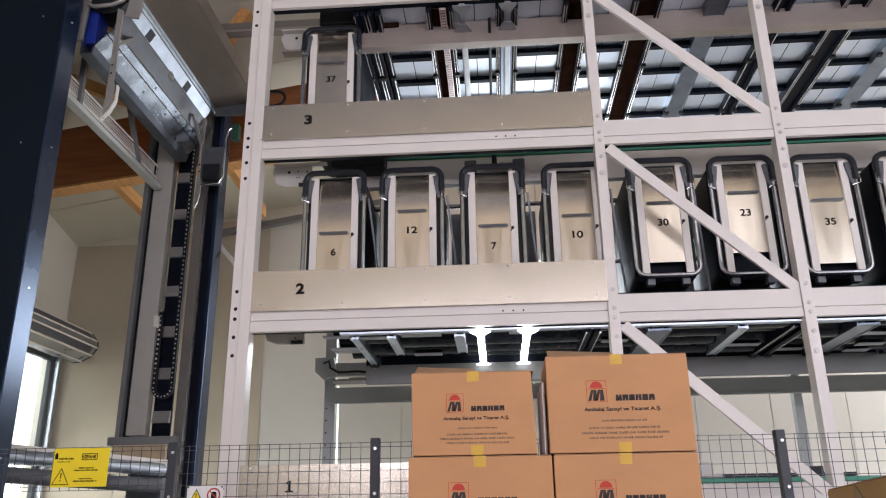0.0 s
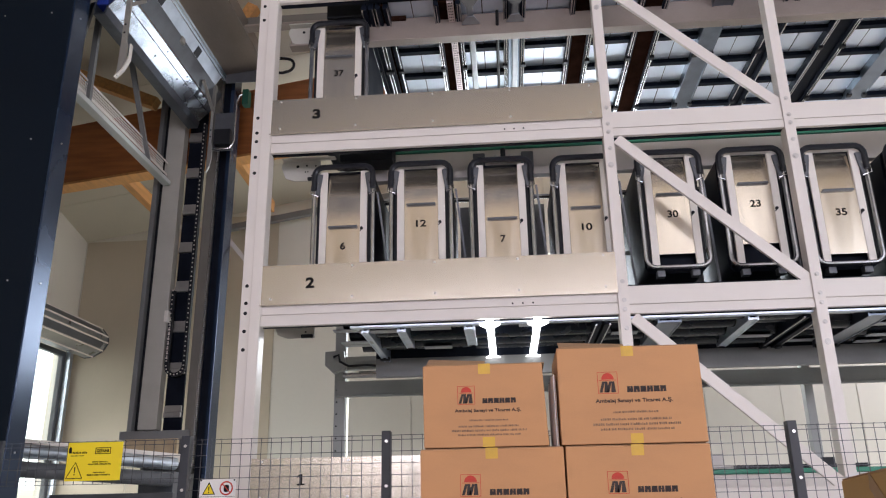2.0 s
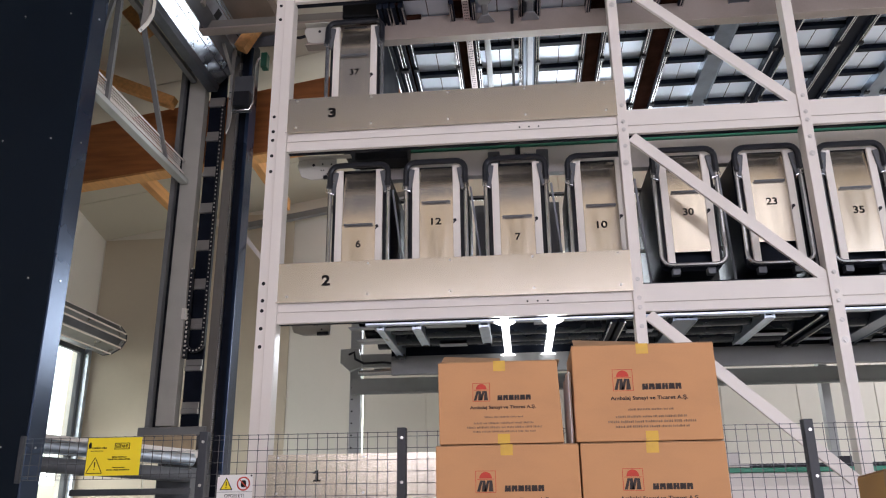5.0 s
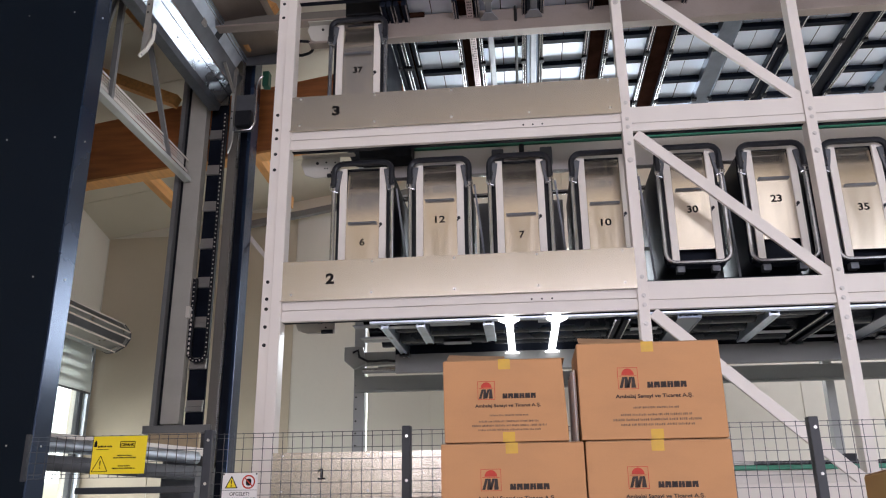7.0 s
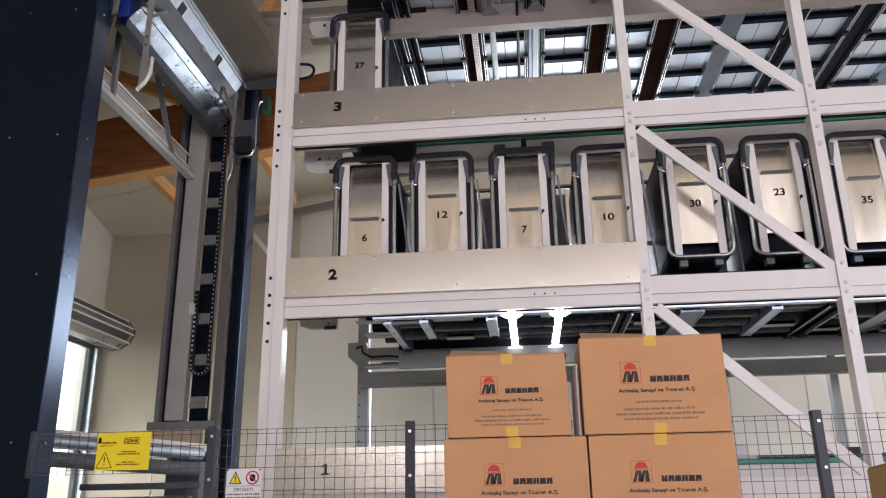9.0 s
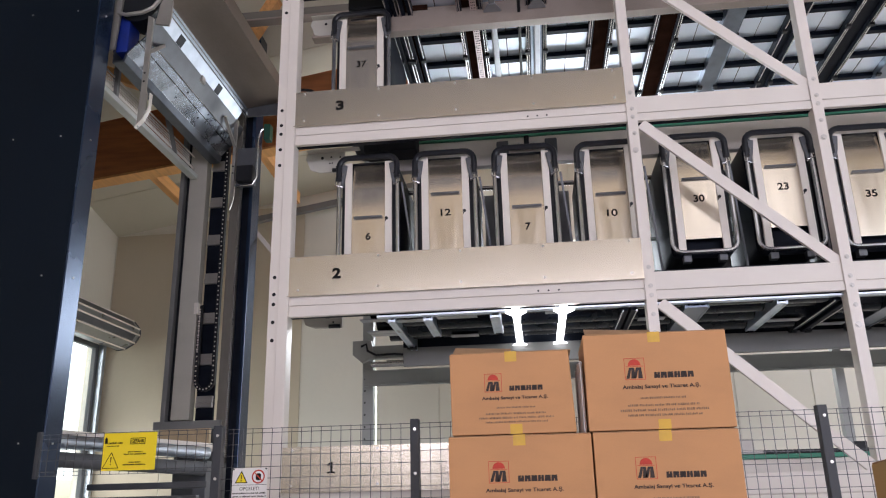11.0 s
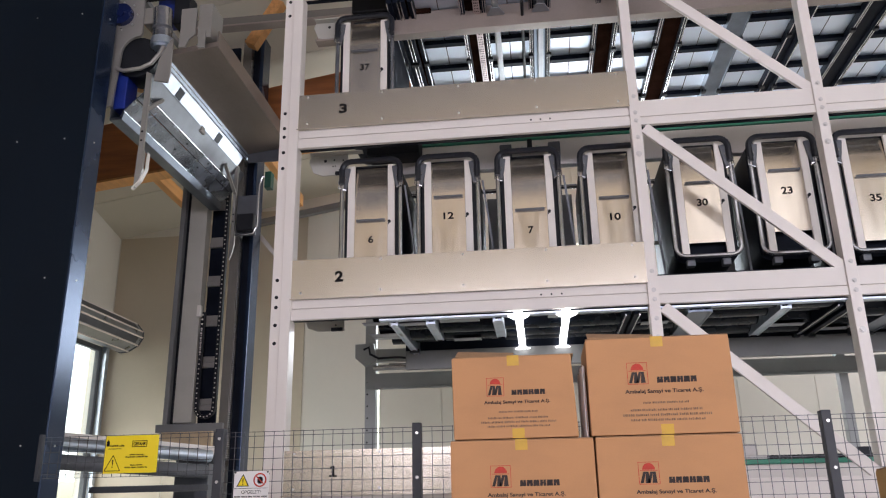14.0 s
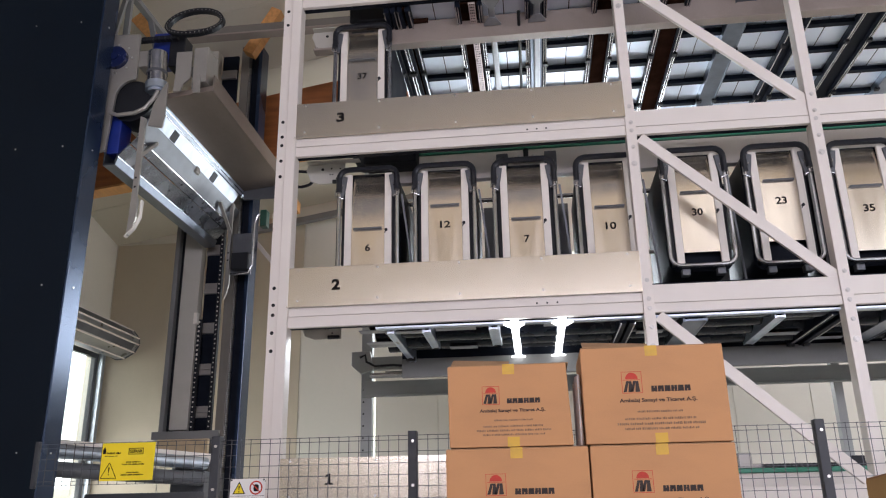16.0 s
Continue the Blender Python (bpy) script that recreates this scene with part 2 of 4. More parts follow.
def sweep(points, r, n=8, closed=False, bm=None):
    """A round tube along points."""
    bm = bm or bmesh.new()
    ps = [Vector(p) for p in points]
    rings, k = [], len(ps)
    for i, p in enumerate(ps):
        q = ps[(i + 1) % k] if closed or i < k - 1 else p
        o = ps[i - 1] if closed or i > 0 else p
        t = (q - o).normalized()
        s = Vector((0, 1, 0)) if abs(t.y) < 0.9 else Vector((1, 0, 0))
        u = t.cross(s).normalized()
        w = t.cross(u)
        rings.append([bm.verts.new(p + (u * math.cos(a) + w * math.sin(a)) * r) for a in [2 * math.pi * j / n for j in range(n)]])
    for i in range(k if closed else k - 1):
        A, B = rings[i], rings[(i + 1) % k]
        for j in range(n):
            bm.faces.new((A[j], A[(j + 1) % n], B[(j + 1) % n], B[j]))
    if not closed:
        bm.faces.new(rings[0][::-1])
        bm.faces.new(rings[-1])
    bmesh.ops.recalc_face_normals(bm, faces=bm.faces)
    return bm


def plate(outline, axis, lo, hi, bm=None, bevel=0.0):
    """A polygon pushed along an axis. outline: pairs in the two other axes, in xyz order."""
    bm = bm or bmesh.new()
    one = bmesh.new()

    def at(p, v):
        c = list(p)
        c.insert("xyz".index(axis), v)
        return Vector(c)
    A = [one.verts.new(at(p, lo)) for p in outline]
    B = [one.verts.new(at(p, hi)) for p in outline]
    n = len(outline)
    one.faces.new(A[::-1])
    one.faces.new(B)
    for i in range(n):
        one.faces.new((A[i], A[(i + 1) % n], B[(i + 1) % n], B[i]))
    bmesh.ops.recalc_face_normals(one, faces=one.faces)
    if bevel:
        bmesh.ops.bevel(one, geom=one.edges[:], offset=bevel, segments=1, affect="EDGES")
    return merge(bm, one)


def rounded(x0, x1, z0, z1, r, n=5):
    out = []
    for cx, cz, a0 in ((x1 - r, z1 - r, 0), (x0 + r, z1 - r, 90), (x0 + r, z0 + r, 180), (x1 - r, z0 + r, 270)):
        for i in range(n + 1):
            a = radians(a0 + 90 * i / n)
            out.append((cx + r * math.cos(a), cz + r * math.sin(a)))
    return out


def writing(text, x, y, z, height, material, parent, name="lettering", width=None, bold=0.0, label=""):
    """Letters that face the front (-y), centred at x, z. height: of a capital."""
    cu = bpy.data.curves.new(name, "FONT")
    cu.body, cu.align_x, cu.align_y = text, "CENTER", "CENTER"
    cu.size, cu.extrude, cu.offset = height / 0.69, 0.0006, bold * height
    cu.resolution_u = 4
    tmp = new("lettering_curve", cu)
    bpy.context.view_layer.update()
    me = bpy.data.meshes.new_from_object(tmp.evaluated_get(bpy.context.evaluated_depsgraph_get()))
    bpy.data.objects.remove(tmp)
    bm = bmesh.new()
    bm.from_mesh(me)
    bpy.data.meshes.remove(me)
    xs = [v.co.x for v in bm.verts]
    zs = [v.co.y for v in bm.verts]
    sx = (width / (max(xs) - min(xs))) if width else 1.0
    mx, mz = (max(xs) + min(xs)) / 2, (max(zs) + min(zs)) / 2
    for v in bm.verts:
        v.co = Vector(((v.co.x - mx) * sx + x, y - v.co.z, v.co.y - mz + z))
    return part(name, bm, material, parent, label)


# ---- the hall ----
XL, XR, YF, YB = -6.22, 8.0, -8.0, 10.6


BRACES = (((-2.53, 7.04), (-2.84, 6.50), 6.9), ((-3.98, 6.80), (-3.72, 6.50), 6.5), ((-4.75, 6.55), (-3.74, 6.10), 7.3))


def under(x):
    """Underside of the roof beam."""
    return 5.434 + 0.12 * (x + 5.165)


def roof(x, y=8.0):
    return 6.45 + 0.160 * (x + 5.165) - 0.23 * (max(y, 3.0) - 8.0)


def sheet(x0, x1, y0, y1, up, thick, bm):
    """A sloping slab that follows the roof."""
    one = bmesh.new()
    lo = [one.verts.new((x, y, roof(x, y) + up)) for x, y in ((x0, y0), (x1, y0), (x1, y1), (x0, y1))]
    hi = [one.verts.new(v.co + Vector((0, 0, thick))) for v in lo]
    one.faces.new(lo[::-1])
    one.faces.new(hi)
    for k in range(4):
        one.faces.new((lo[k], lo[(k + 1) % 4], hi[(k + 1) % 4], hi[k]))
    return merge(bm, one)


def hall():
    setting("floor", box(XL - 0.3, XR + 0.3, YF - 0.3, YB + 0.3, -0.2, 0.0), M_FLOOR)
    # unseen ceiling strips, tan and dark for what the metal plates mirror
    setting("unseen_ceiling_front", sheet(XL - 0.3, XR + 0.3, YF - 0.3, -2.5, 0.0, 0.2, bmesh.new()), M_TAN)
    setting("unseen_ceiling_middle", sheet(XL - 0.3, XR + 0.3, -2.5, 3.0, 0.0, 0.2, bmesh.new()), M_DARKCEIL)
    ceil = bmesh.new()
    sheet(XL - 0.3, XR + 0.3, 3.0, YB + 0.3, 0.0, 0.2, ceil)
    for i in range(8):
        y = 3.02 + i * 0.95
        sheet(XL, XR, y + 0.006, y + 0.944, -0.012, 0.010, ceil)
    setting("ceiling", ceil, M_CEIL)
    # back wall of upright panels, two narrow windows and one assumed opening behind containers
    slits = ((-2.145, -2.095, 0.9, 3.45), (-0.45, 1.75, 3.60, 5.2), (4.085, 4.14, 0.9, 3.45))
    wall = bmesh.new()
    x = XL - 0.3
    for a, c, z0, z1 in slits:
        box(x, a, YB, YB + 0.2, 0, 10.6, 0, wall)
        box(a, c, YB, YB + 0.2, 0, z0, 0, wall)
        box(a, c, YB, YB + 0.2, z1, 10.6, 0, wall)
        x = c
    box(x, XR + 0.3, YB, YB + 0.2, 0, 10.6, 0, wall)
    wall = setting("wall_north", wall, M_WALL)
    x = XL + 0.02
    while x < XR - 0.5:
        w = 0.985
        top = min(roof(x, YB), roof(x + w, YB)) - 0.02
        hit = [s for s in slits if x - 0.02 < s[1] and x + w + 0.02 > s[0]]
        # panels at the left are darker and warmer: the dimmer light is in their colour
        paint = M_DIMWALL if x < -3.6 else M_WALL
        for z0, z1 in [(0.02, top)] if not hit else [(0.02, hit[0][2] - 0.02), (hit[0][3] + 0.02, top)]:
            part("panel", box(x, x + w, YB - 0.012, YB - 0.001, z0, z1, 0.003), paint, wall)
        for s in hit:
            for a, c in ((x, min(x + w, s[0] - 0.02)), (max(x, s[1] + 0.02), x + w)):
                if c - a > 0.04:
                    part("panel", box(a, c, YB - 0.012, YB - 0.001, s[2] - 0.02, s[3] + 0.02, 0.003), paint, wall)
        x += 1.0
    # left wall with the tall door window beside the corner
    lw = bmesh.new()
    box(XL - 0.2, XL, YF - 0.3, 7.0, 0, 10.6, 0, lw)
    box(XL - 0.2, XL, 7.0, YB - 0.12, 3.94, 10.6, 0, lw)
    box(XL - 0.2, XL, YB - 0.12, YB, 0, 10.6, 0, lw)
    box(XL - 0.2, XL, 7.0, YB - 0.12, 0, 0.12, 0, lw)
    setting("wall_west", lw, M_WALL)
    setting("wall_east", box(XR, XR + 0.2, YF - 0.3, YB, 0, 10.6), M_WALL)
    # unseen wall, coloured for its reflection in the front panels
    setting("wall_south", box(XL, XR, YF - 0.2, YF, 0, 10.6), M_GREYWALL)
    win = tagged(thing("window_1", (XL, 8.7, 0.12), "grey-framed door window with slats, bright with daylight", "window"), kind="structure")
    part("window_frame", box(XL - 0.1, XL - 0.03, YB - 0.20, YB - 0.12, 0.12, 3.94, 0.004, box(XL - 0.1, XL - 0.03, 7.0, YB - 0.2, 3.87, 3.94, 0.004)), M_PVC, win)
    part("jamb", box(XL - 0.02, XL + 0.05, YB - 0.13, YB - 0.06, 0.12, 3.98, 0.006), M_GALV_BLUE, win)
    part("mullion", box(XL - 0.09, XL - 0.04, 8.55, 8.62, 0.12, 3.87, 0.004), M_PVC, win)
    pane = part("pane", box(XL - 0.075, XL - 0.069, 7.0, YB - 0.2, 0.12, 3.87), M_GLASS, win)
    pane.visible_shadow = False
    for n, a in (("window_backdrop", (XL - 2.65, XL - 2.6, 4.0, 17.0, 2.2, 9.0)), ("slit_backdrop", (-3.6, 6.0, YB + 0.9, YB + 0.95, 0, 5.0))):
        tagged(setting(n, box(*a), M_DAY, "bright overcast daylight outside"), category="backdrop")
    # timber roof beams, purlins and braces
    r = tagged(thing("roof_beam", (0, 8.0, under(0)), "thick varnished brown glulam roof beam under the ceiling", "roof beam"), kind="structure")
    part("glulam_beam", plate([(XL, under(XL)), (XR, under(XR)), (XR, roof(XR) - 0.23), (XL, roof(XL) - 0.25)], "y", 7.9, 8.1, bevel=0.006), M_TIMBER, r)
    part("bottom_batten", plate([(XL, under(XL) - 0.03), (XR, under(XR) - 0.03), (XR, under(XR) - 0.002), (XL, under(XL) - 0.002)], "y", 7.89, 8.11), M_PURLIN, r)
    for x, z in ((-4.48, 5.62), (-3.05, 5.78)):
        p = tagged(thing("purlin", (x, 9, z), "light pine purlin behind the roof beam", "roof purlin", "roof purlins"), kind="structure")
        part("pine_beam", bar((x, 8.11, z), (x, 9.6, z - 0.07), 0.10, 0.16, up=(0, 0, 1), bevel=0.004), M_PURLIN, p)
    for a, c, y in BRACES:
        p = tagged(thing("timber_brace", (a[0], y, a[1]), "slanting pine brace beside the roof beam", "roof brace", "roof braces"), kind="structure")
        part("pine_brace", bar((a[0], y, a[1]), (c[0], y, c[1]), 0.13, 0.12, bevel=0.004), M_PURLIN, p)
    pipe = thing("pipe", (-2.5, 10.3, 5.7), "grey sloping steel pipe along the white wall", "pipe", kind="structure")
    part("pipe_run", bar((-4.3, 10.35, 5.642), (-0.6, 10.35, 6.245), 0.086, 0.10), M_GREY, pipe)


hall()


# ---- the storage rack ----
POSTS = (-1.725, 0.970, 2.314, 3.66)
STEP = 1.39
BASE = 2.875          # underside of the level-2 beam


def bolt(x, z, parent, y=5.0, r=0.011):
    part("bolt", rod((x, y - 0.010, z), (x, y + 0.004, z), r, 8, rod((x, y - 0.004, z), (x, y + 0.002, z), r * 1.5, 10)), M_BOLT, parent)


def rack():
    rk = thing("storage_rack", (1.0, 5.05, 0), "cream-painted steel storage rack with numbered metal levels", "storage rack")
    for i, x in enumerate(POSTS):
        w = 0.076 if i == 0 else 0.038
        bm = box(x - w, x + w, 5.0, 5.006, 0, 7.2, 0.002)
        box(x - w, x - w + 0.006, 5.006, 5.11, 0, 7.2, 0, bm)
        box(x + w - 0.006, x + w, 5.006, 5.11, 0, 7.2, 0, bm)
        if i == 0:
            box(x - 0.002, x + 0.076, 4.986, 5.0, 0, 7.2, 0.004, bm)
        post = part("post", bm, M_RACK, rk)
        for k in range(-1, 3):
            z = BASE + k * STEP
            if i == 0:
                for d in (0.318, 0.186, 0.110, -0.025, -0.160):
                    part("hole", rod((x - 0.038, 4.9985, z + d), (x - 0.038, 5.003, z + d), 0.014, 12), M_HOLE, post)
            else:
                for d in (0.245, 0.108, 0.040, -0.097):
                    bolt(x + 0.003, z + d, post)
                bolt(x - 0.001, z - 0.235, post, r=0.015)
    for k in range(-1, 3):
        z = BASE + k * STEP
        for a, b in zip(POSTS, POSTS[1:]):
            wa = 0.076 if a < 0 else 0.038
            seam = 0.088 if a < 0 else 0.072
            bm = box(a + wa, b - 0.038, 5.012, 5.05, z + 0.01, z + seam, 0.004)
            box(a + wa, b - 0.038, 5.016, 5.05, z + seam + 0.008, z + (0.17 if a < 0 else 0.214), 0.004, bm)
            box(a + wa, b - 0.038, 5.03, 5.06, z + seam - 0.008, z + seam + 0.012, 0, bm)
            beam = part("beam", bm, M_RACK, rk)
            # unseen black strip added so the containers' plates mirror a dark top
            part("dark_mirrored_strip", box(a + wa, b - 0.038, 5.064, 5.105, z + 0.012, z + (0.30 if a < 0 else 0.205), 0.004), M_BLACKBODY, beam, "unseen black strip behind the beam that darkens reflections")
            if a < 0:
                for hx in (0.187, 0.260, 0.333):
                    part("hole", rod((hx, 5.0135, z + 0.116), (hx, 5.018, z + 0.116), 0.007, 8), M_HOLE, beam)
        # galvanised front panel with the level number
        bm = box(-1.66, 0.936, 4.990, 4.994, z + 0.166, z + 0.465, 0.001)
        box(-1.66, 0.936, 4.984, 4.998, z + 0.160, z + 0.166, 0, bm)
        pan = part("front_panel", bm, M_GALV, rk, "galvanised front panel with a level number")
        for x in (-1.577, -0.975, -0.366, 0.237, 0.852):
            for d in (0.207, 0.443):
                part("screw", rod((x, 4.984, z + d), (x, 4.991, z + d), 0.008, 8), M_STEEL, pan)
        if k == -1:
            nz = z + 0.322
            part("number", plate([(-1.308, nz - 0.036), (-1.308, nz + 0.016), (-1.324, nz + 0.012), (-1.324, nz + 0.024), (-1.303, nz + 0.036), (-1.289, nz + 0.036), (-1.289, nz - 0.036)], "y", 4.9885, 4.9898, box(-1.325, -1.272, 4.9880, 4.9896, nz - 0.038, nz - 0.027)), M_INK, pan)
        elif k < 2:
            writing(str(k + 2), -1.288, 4.9895, z + 0.323, 0.074, M_INK, pan, "number", bold=0.06, width=0.064)
    for a, b, k in ((1, 2, -1), (1, 2, 0), (1, 2, 1), (1, 2, 2)):
        z = BASE + k * STEP
        part("brace", bar((POSTS[a] + 0.062, 5.033, z - 0.012), (POSTS[b] - 0.035, 5.033, z + 0.205 - STEP), 0.082, 0.03, bevel=0.004), M_RACK, rk)
    part("lit_lip", box(-1.0, 4.6, 5.062, 5.12, BASE - 0.012, BASE + 0.004, 0.002), M_GALV_BLUE, rk)
    # rear frame
    for x in (-1.572, 3.05, 5.6):
        post = part("rear_post", box(x - (0.056 if x < 0 else 0.04), x + (0.056 if x < 0 else 0.04), 7.5, 7.6, 0, 7.0, 0.004), M_LIGHTGREY, rk, "grey rear post")
        for j in range(6 if x < 0 else 0):
            part("hole", rod((x - 0.03, 7.498, 2.2 + j * 0.12), (x - 0.03, 7.503, 2.2 + j * 0.12), 0.009, 8), M_HOLE, post)
    for k in (0,):
        z = BASE + k * STEP
        part("rear_beam", box(-1.6, 5.7, 7.47, 7.5, z - 0.13, z + 0.01, 0.005, box(-1.6, 5.7, 7.44, 7.49, z - 0.155, z - 0.135, 0.003)), M_LIGHTGREY, rk, "grey rear beam")
        part("middle_beam", box(-1.0, 5.7, 6.26, 6.32, z - 0.17, z - 0.01, 0.005), M_GREY, rk, "grey beam under the level")
    # black sheet put where the gap behind the level only lies in shade
    part("shade_sheet", box(-1.0, 5.0, 6.27, 6.28, BASE - 0.02, BASE + 0.36), M_BLACKBODY, rk, "black sheet standing in for shade behind the level")
    dr = part("rear_drive", box(-1.62, -0.93, 7.36, 7.46, 2.985, 3.115, 0.012), M_LIGHTGREY, rk, "grey drive box on the rear post")
    part("elbow", plate([(-1.69, 3.16), (-1.50, 3.165), (-1.47, 2.98), (-1.595, 2.935), (-1.69, 3.02)], "y", 7.30, 7.36, bevel=0.004), M_LIGHTGREY, dr)
    part("cable", sweep([(-1.60, 7.29, 3.10), (-1.545, 7.28, 3.12), (-1.53, 7.27, 3.05), (-1.44, 7.26, 3.00), (-1.25, 7.26, 3.005), (-1.05, 7.27, 2.985)], 0.012, 6), M_BLACK, dr, "", True)
    part("roller_tube", rod((-1.5, 7.32, 2.915), (5.0, 7.32, 2.915), 0.028, 14), M_TUBE, rk, "bright roller tube", True)
    part("sensor_bar", box(-1.35, 5.0, 7.34, 7.40, 2.945, 2.96, 0.003), M_GREY, rk)
    # crossbeam under the top level, running on to the lift
    part("crossbeam", box(-1.64, 5.0, 5.38, 5.44, 5.475, 5.70, 0.006, box(-1.64, 5.0, 5.34, 5.44, 5.458, 5.475, 0.003)), M_TAUPE, rk, "brownish grey crossbeam")
    # guide profiles with green edges
    for z in (1.83, 4.52):
        g = part("guide_beam", box(-0.95, 5.0, 5.62, 5.70, z - 0.26, z - 0.02, 0.006), M_RACK, rk)
        part("green_edge", box(-0.95, 5.0, 5.60, 5.71, z - 0.018, z + 0.014, 0.004), M_GREEN, g, "green plastic edge")
    return rk


def deck(name, z, y0, y1, x0, x1, rails, panel, label, bars):
    """Underside of a level: depth rails, tray bottoms in pairs and dark cross bars."""
    dk = thing(name, ((x0 + x1) / 2, (y0 + y1) / 2, z), label, "rack level", kind="structure")
    edges = sorted((r[0] - r[1] / 2, r[0] + r[1] / 2) for r in rails)
    cells = list(zip([x0] + [e[1] for e in edges], [e[0] for e in edges] + [x1]))
    for a, b in cells:
        if b - a < 0.12:
            continue
        a, b = a - 0.01, b + 0.01
        m = (a + b) / 2
        y = y0 - 0.045 if bars else y0
        while y < y1 - 0.05:
            e, y = min(y + (0.385 if bars else 0.50), y1), max(y, y0)
            tilt = random.uniform(-0.004, 0.004)
            if bars:
                n = 2
                for i in range(n):
                    tilt = random.uniform(-0.004, 0.004)
                    part("tray_bottom", box(a + (b - a) * i / n + 0.004, a + (b - a) * (i + 1) / n - 0.004, y, e, z + 0.09 + tilt, z + 0.094 + tilt), panel, dk)
            else:
                for yy in (0.13, 0.39):
                    zz, rr = z + 0.15 + random.uniform(-0.03, 0.03), random.uniform(0.10, 0.135)
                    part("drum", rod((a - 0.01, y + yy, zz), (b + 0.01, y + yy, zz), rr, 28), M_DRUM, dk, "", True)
                    if random.random() < 0.45:
                        w = random.uniform(0.10, 0.22)
                        part("label_holder", box(m - w, m + w * 0.6, y + yy - 0.06, y + yy + 0.03, zz - rr - 0.012, zz - rr - 0.004, 0.003), M_LAMPOFF, dk)
            if bars:
                part("cross_bar", box(a - 0.005, b + 0.005, e - 0.006, e + 0.056, z + 0.045, z + 0.095, 0.004), M_DARKRAIL, dk)
            y = e + 0.050
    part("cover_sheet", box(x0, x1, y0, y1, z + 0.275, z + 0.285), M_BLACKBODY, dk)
    for x, w, kind, *end in rails:
        stop = end[0] if end else y1
        edge = {"copper": M_DARKRAIL, "lace": M_DARKRAIL, "dark": M_DARKRAIL, "light": M_GALV_BLUE, "grey": M_GALV_DARK, "bay": M_DARKRAIL}[kind]
        if kind in ("light", "grey"):
            # one folded channel, open below
            bm = box(x - w / 2, x - w / 2 + 0.012, y0 + 0.03, stop, z, z + 0.10, 0.002)
            box(x + w / 2 - 0.012, x + w / 2, y0 + 0.03, stop, z, z + 0.10, 0.002, bm)
            box(x - w / 2 + 0.012, x + w / 2 - 0.012, y0 + 0.03, stop, z + 0.006, z + 0.020, 0, bm)
            rail = part("rail", bm, edge, dk)
        else:
            # a recessed core between two dark edges, each with bright rolled lips
            core = {"copper": M_COPPER, "lace": M_COPPER, "dark": M_BLACKBODY, "bay": M_GALV_DARK}[kind]
            rail = part("rail", box(x - w / 2 + 0.03, x + w / 2 - 0.03, y0 + 0.03, stop, z + 0.040, z + 0.052, 0.002), core, dk, "brown rail core" if kind == "copper" else "")
            for s in (-1, 1):
                e = x + s * (w / 2 - 0.022)
                part("edge", box(e - 0.022, e + 0.022, y0 + 0.03, stop, z + 0.008, z + 0.09, 0.006), edge, rail)
                for o, q in ((0.016, 0.007), (-0.004, 0.005))[:1 if w < 0.15 else 2]:
                    part("lip", rod((e + s * o, y0 + 0.03, z + 0.006), (e + s * o, stop, z + 0.006), q, 8), M_TUBE, rail, "", True)
        if kind == "lace":
            strip = part("strip", box(x - 0.028 + 0.03, x + 0.028 + 0.03, y0, stop, z + 0.006, z + 0.028, 0.003), M_LACE, rail, "pale perforated strip")
            dots = bmesh.new()
            for i in range(int((stop - y0) / 0.04)):
                for s in (-0.014, 0.0, 0.014):
                    box(x + 0.03 + s - 0.004, x + 0.03 + s + 0.004, y0 + 0.04 * i, y0 + 0.04 * i + 0.014, z + 0.004, z + 0.0055, 0, dots)
            tagged(part("perforation", dots, M_HOLE, strip), kind="stuff")
        for yy in (y0 + 1.0, y0 + 1.95):
            if yy < stop:
                for s in (-1, 1):
                    e = x + s * (w / 2 - 0.010)
                    part("clip", box(e - 0.022, e + 0.022, yy, yy + 0.05, z - 0.014, z + 0.016, 0.004), M_BLACK, rail)
    return dk


def light_tube(x, y0, y1, z, lit):
    lt = thing("light_tube", (x, (y0 + y1) / 2, z), "lit white tube light under the level" if lit else "unlit grey tube light under the top level",
               "light", "tube lights")
    part("tube", box(x - 0.028, x + 0.028, y0, y1, z, z + 0.045, 0.012), M_LAMP if lit else M_LAMPOFF, lt)
    # brackets of a lit tube glow too, standing in for its light on them
    for y, d in ((y0, -1), (y1, 1)):
        part("end_bracket", plate([(x - 0.035, y - d * 0.07), (x + 0.035, y - d * 0.07), (x + 0.075, y + d * 0.02), (x + 0.075, y + d * 0.04), (x - 0.075, y + d * 0.04), (x - 0.075, y + d * 0.02)], "z", z - 0.012, z - 0.004, bevel=0.001),
             M_LAMP if lit else M_LAMPOFF, lt)


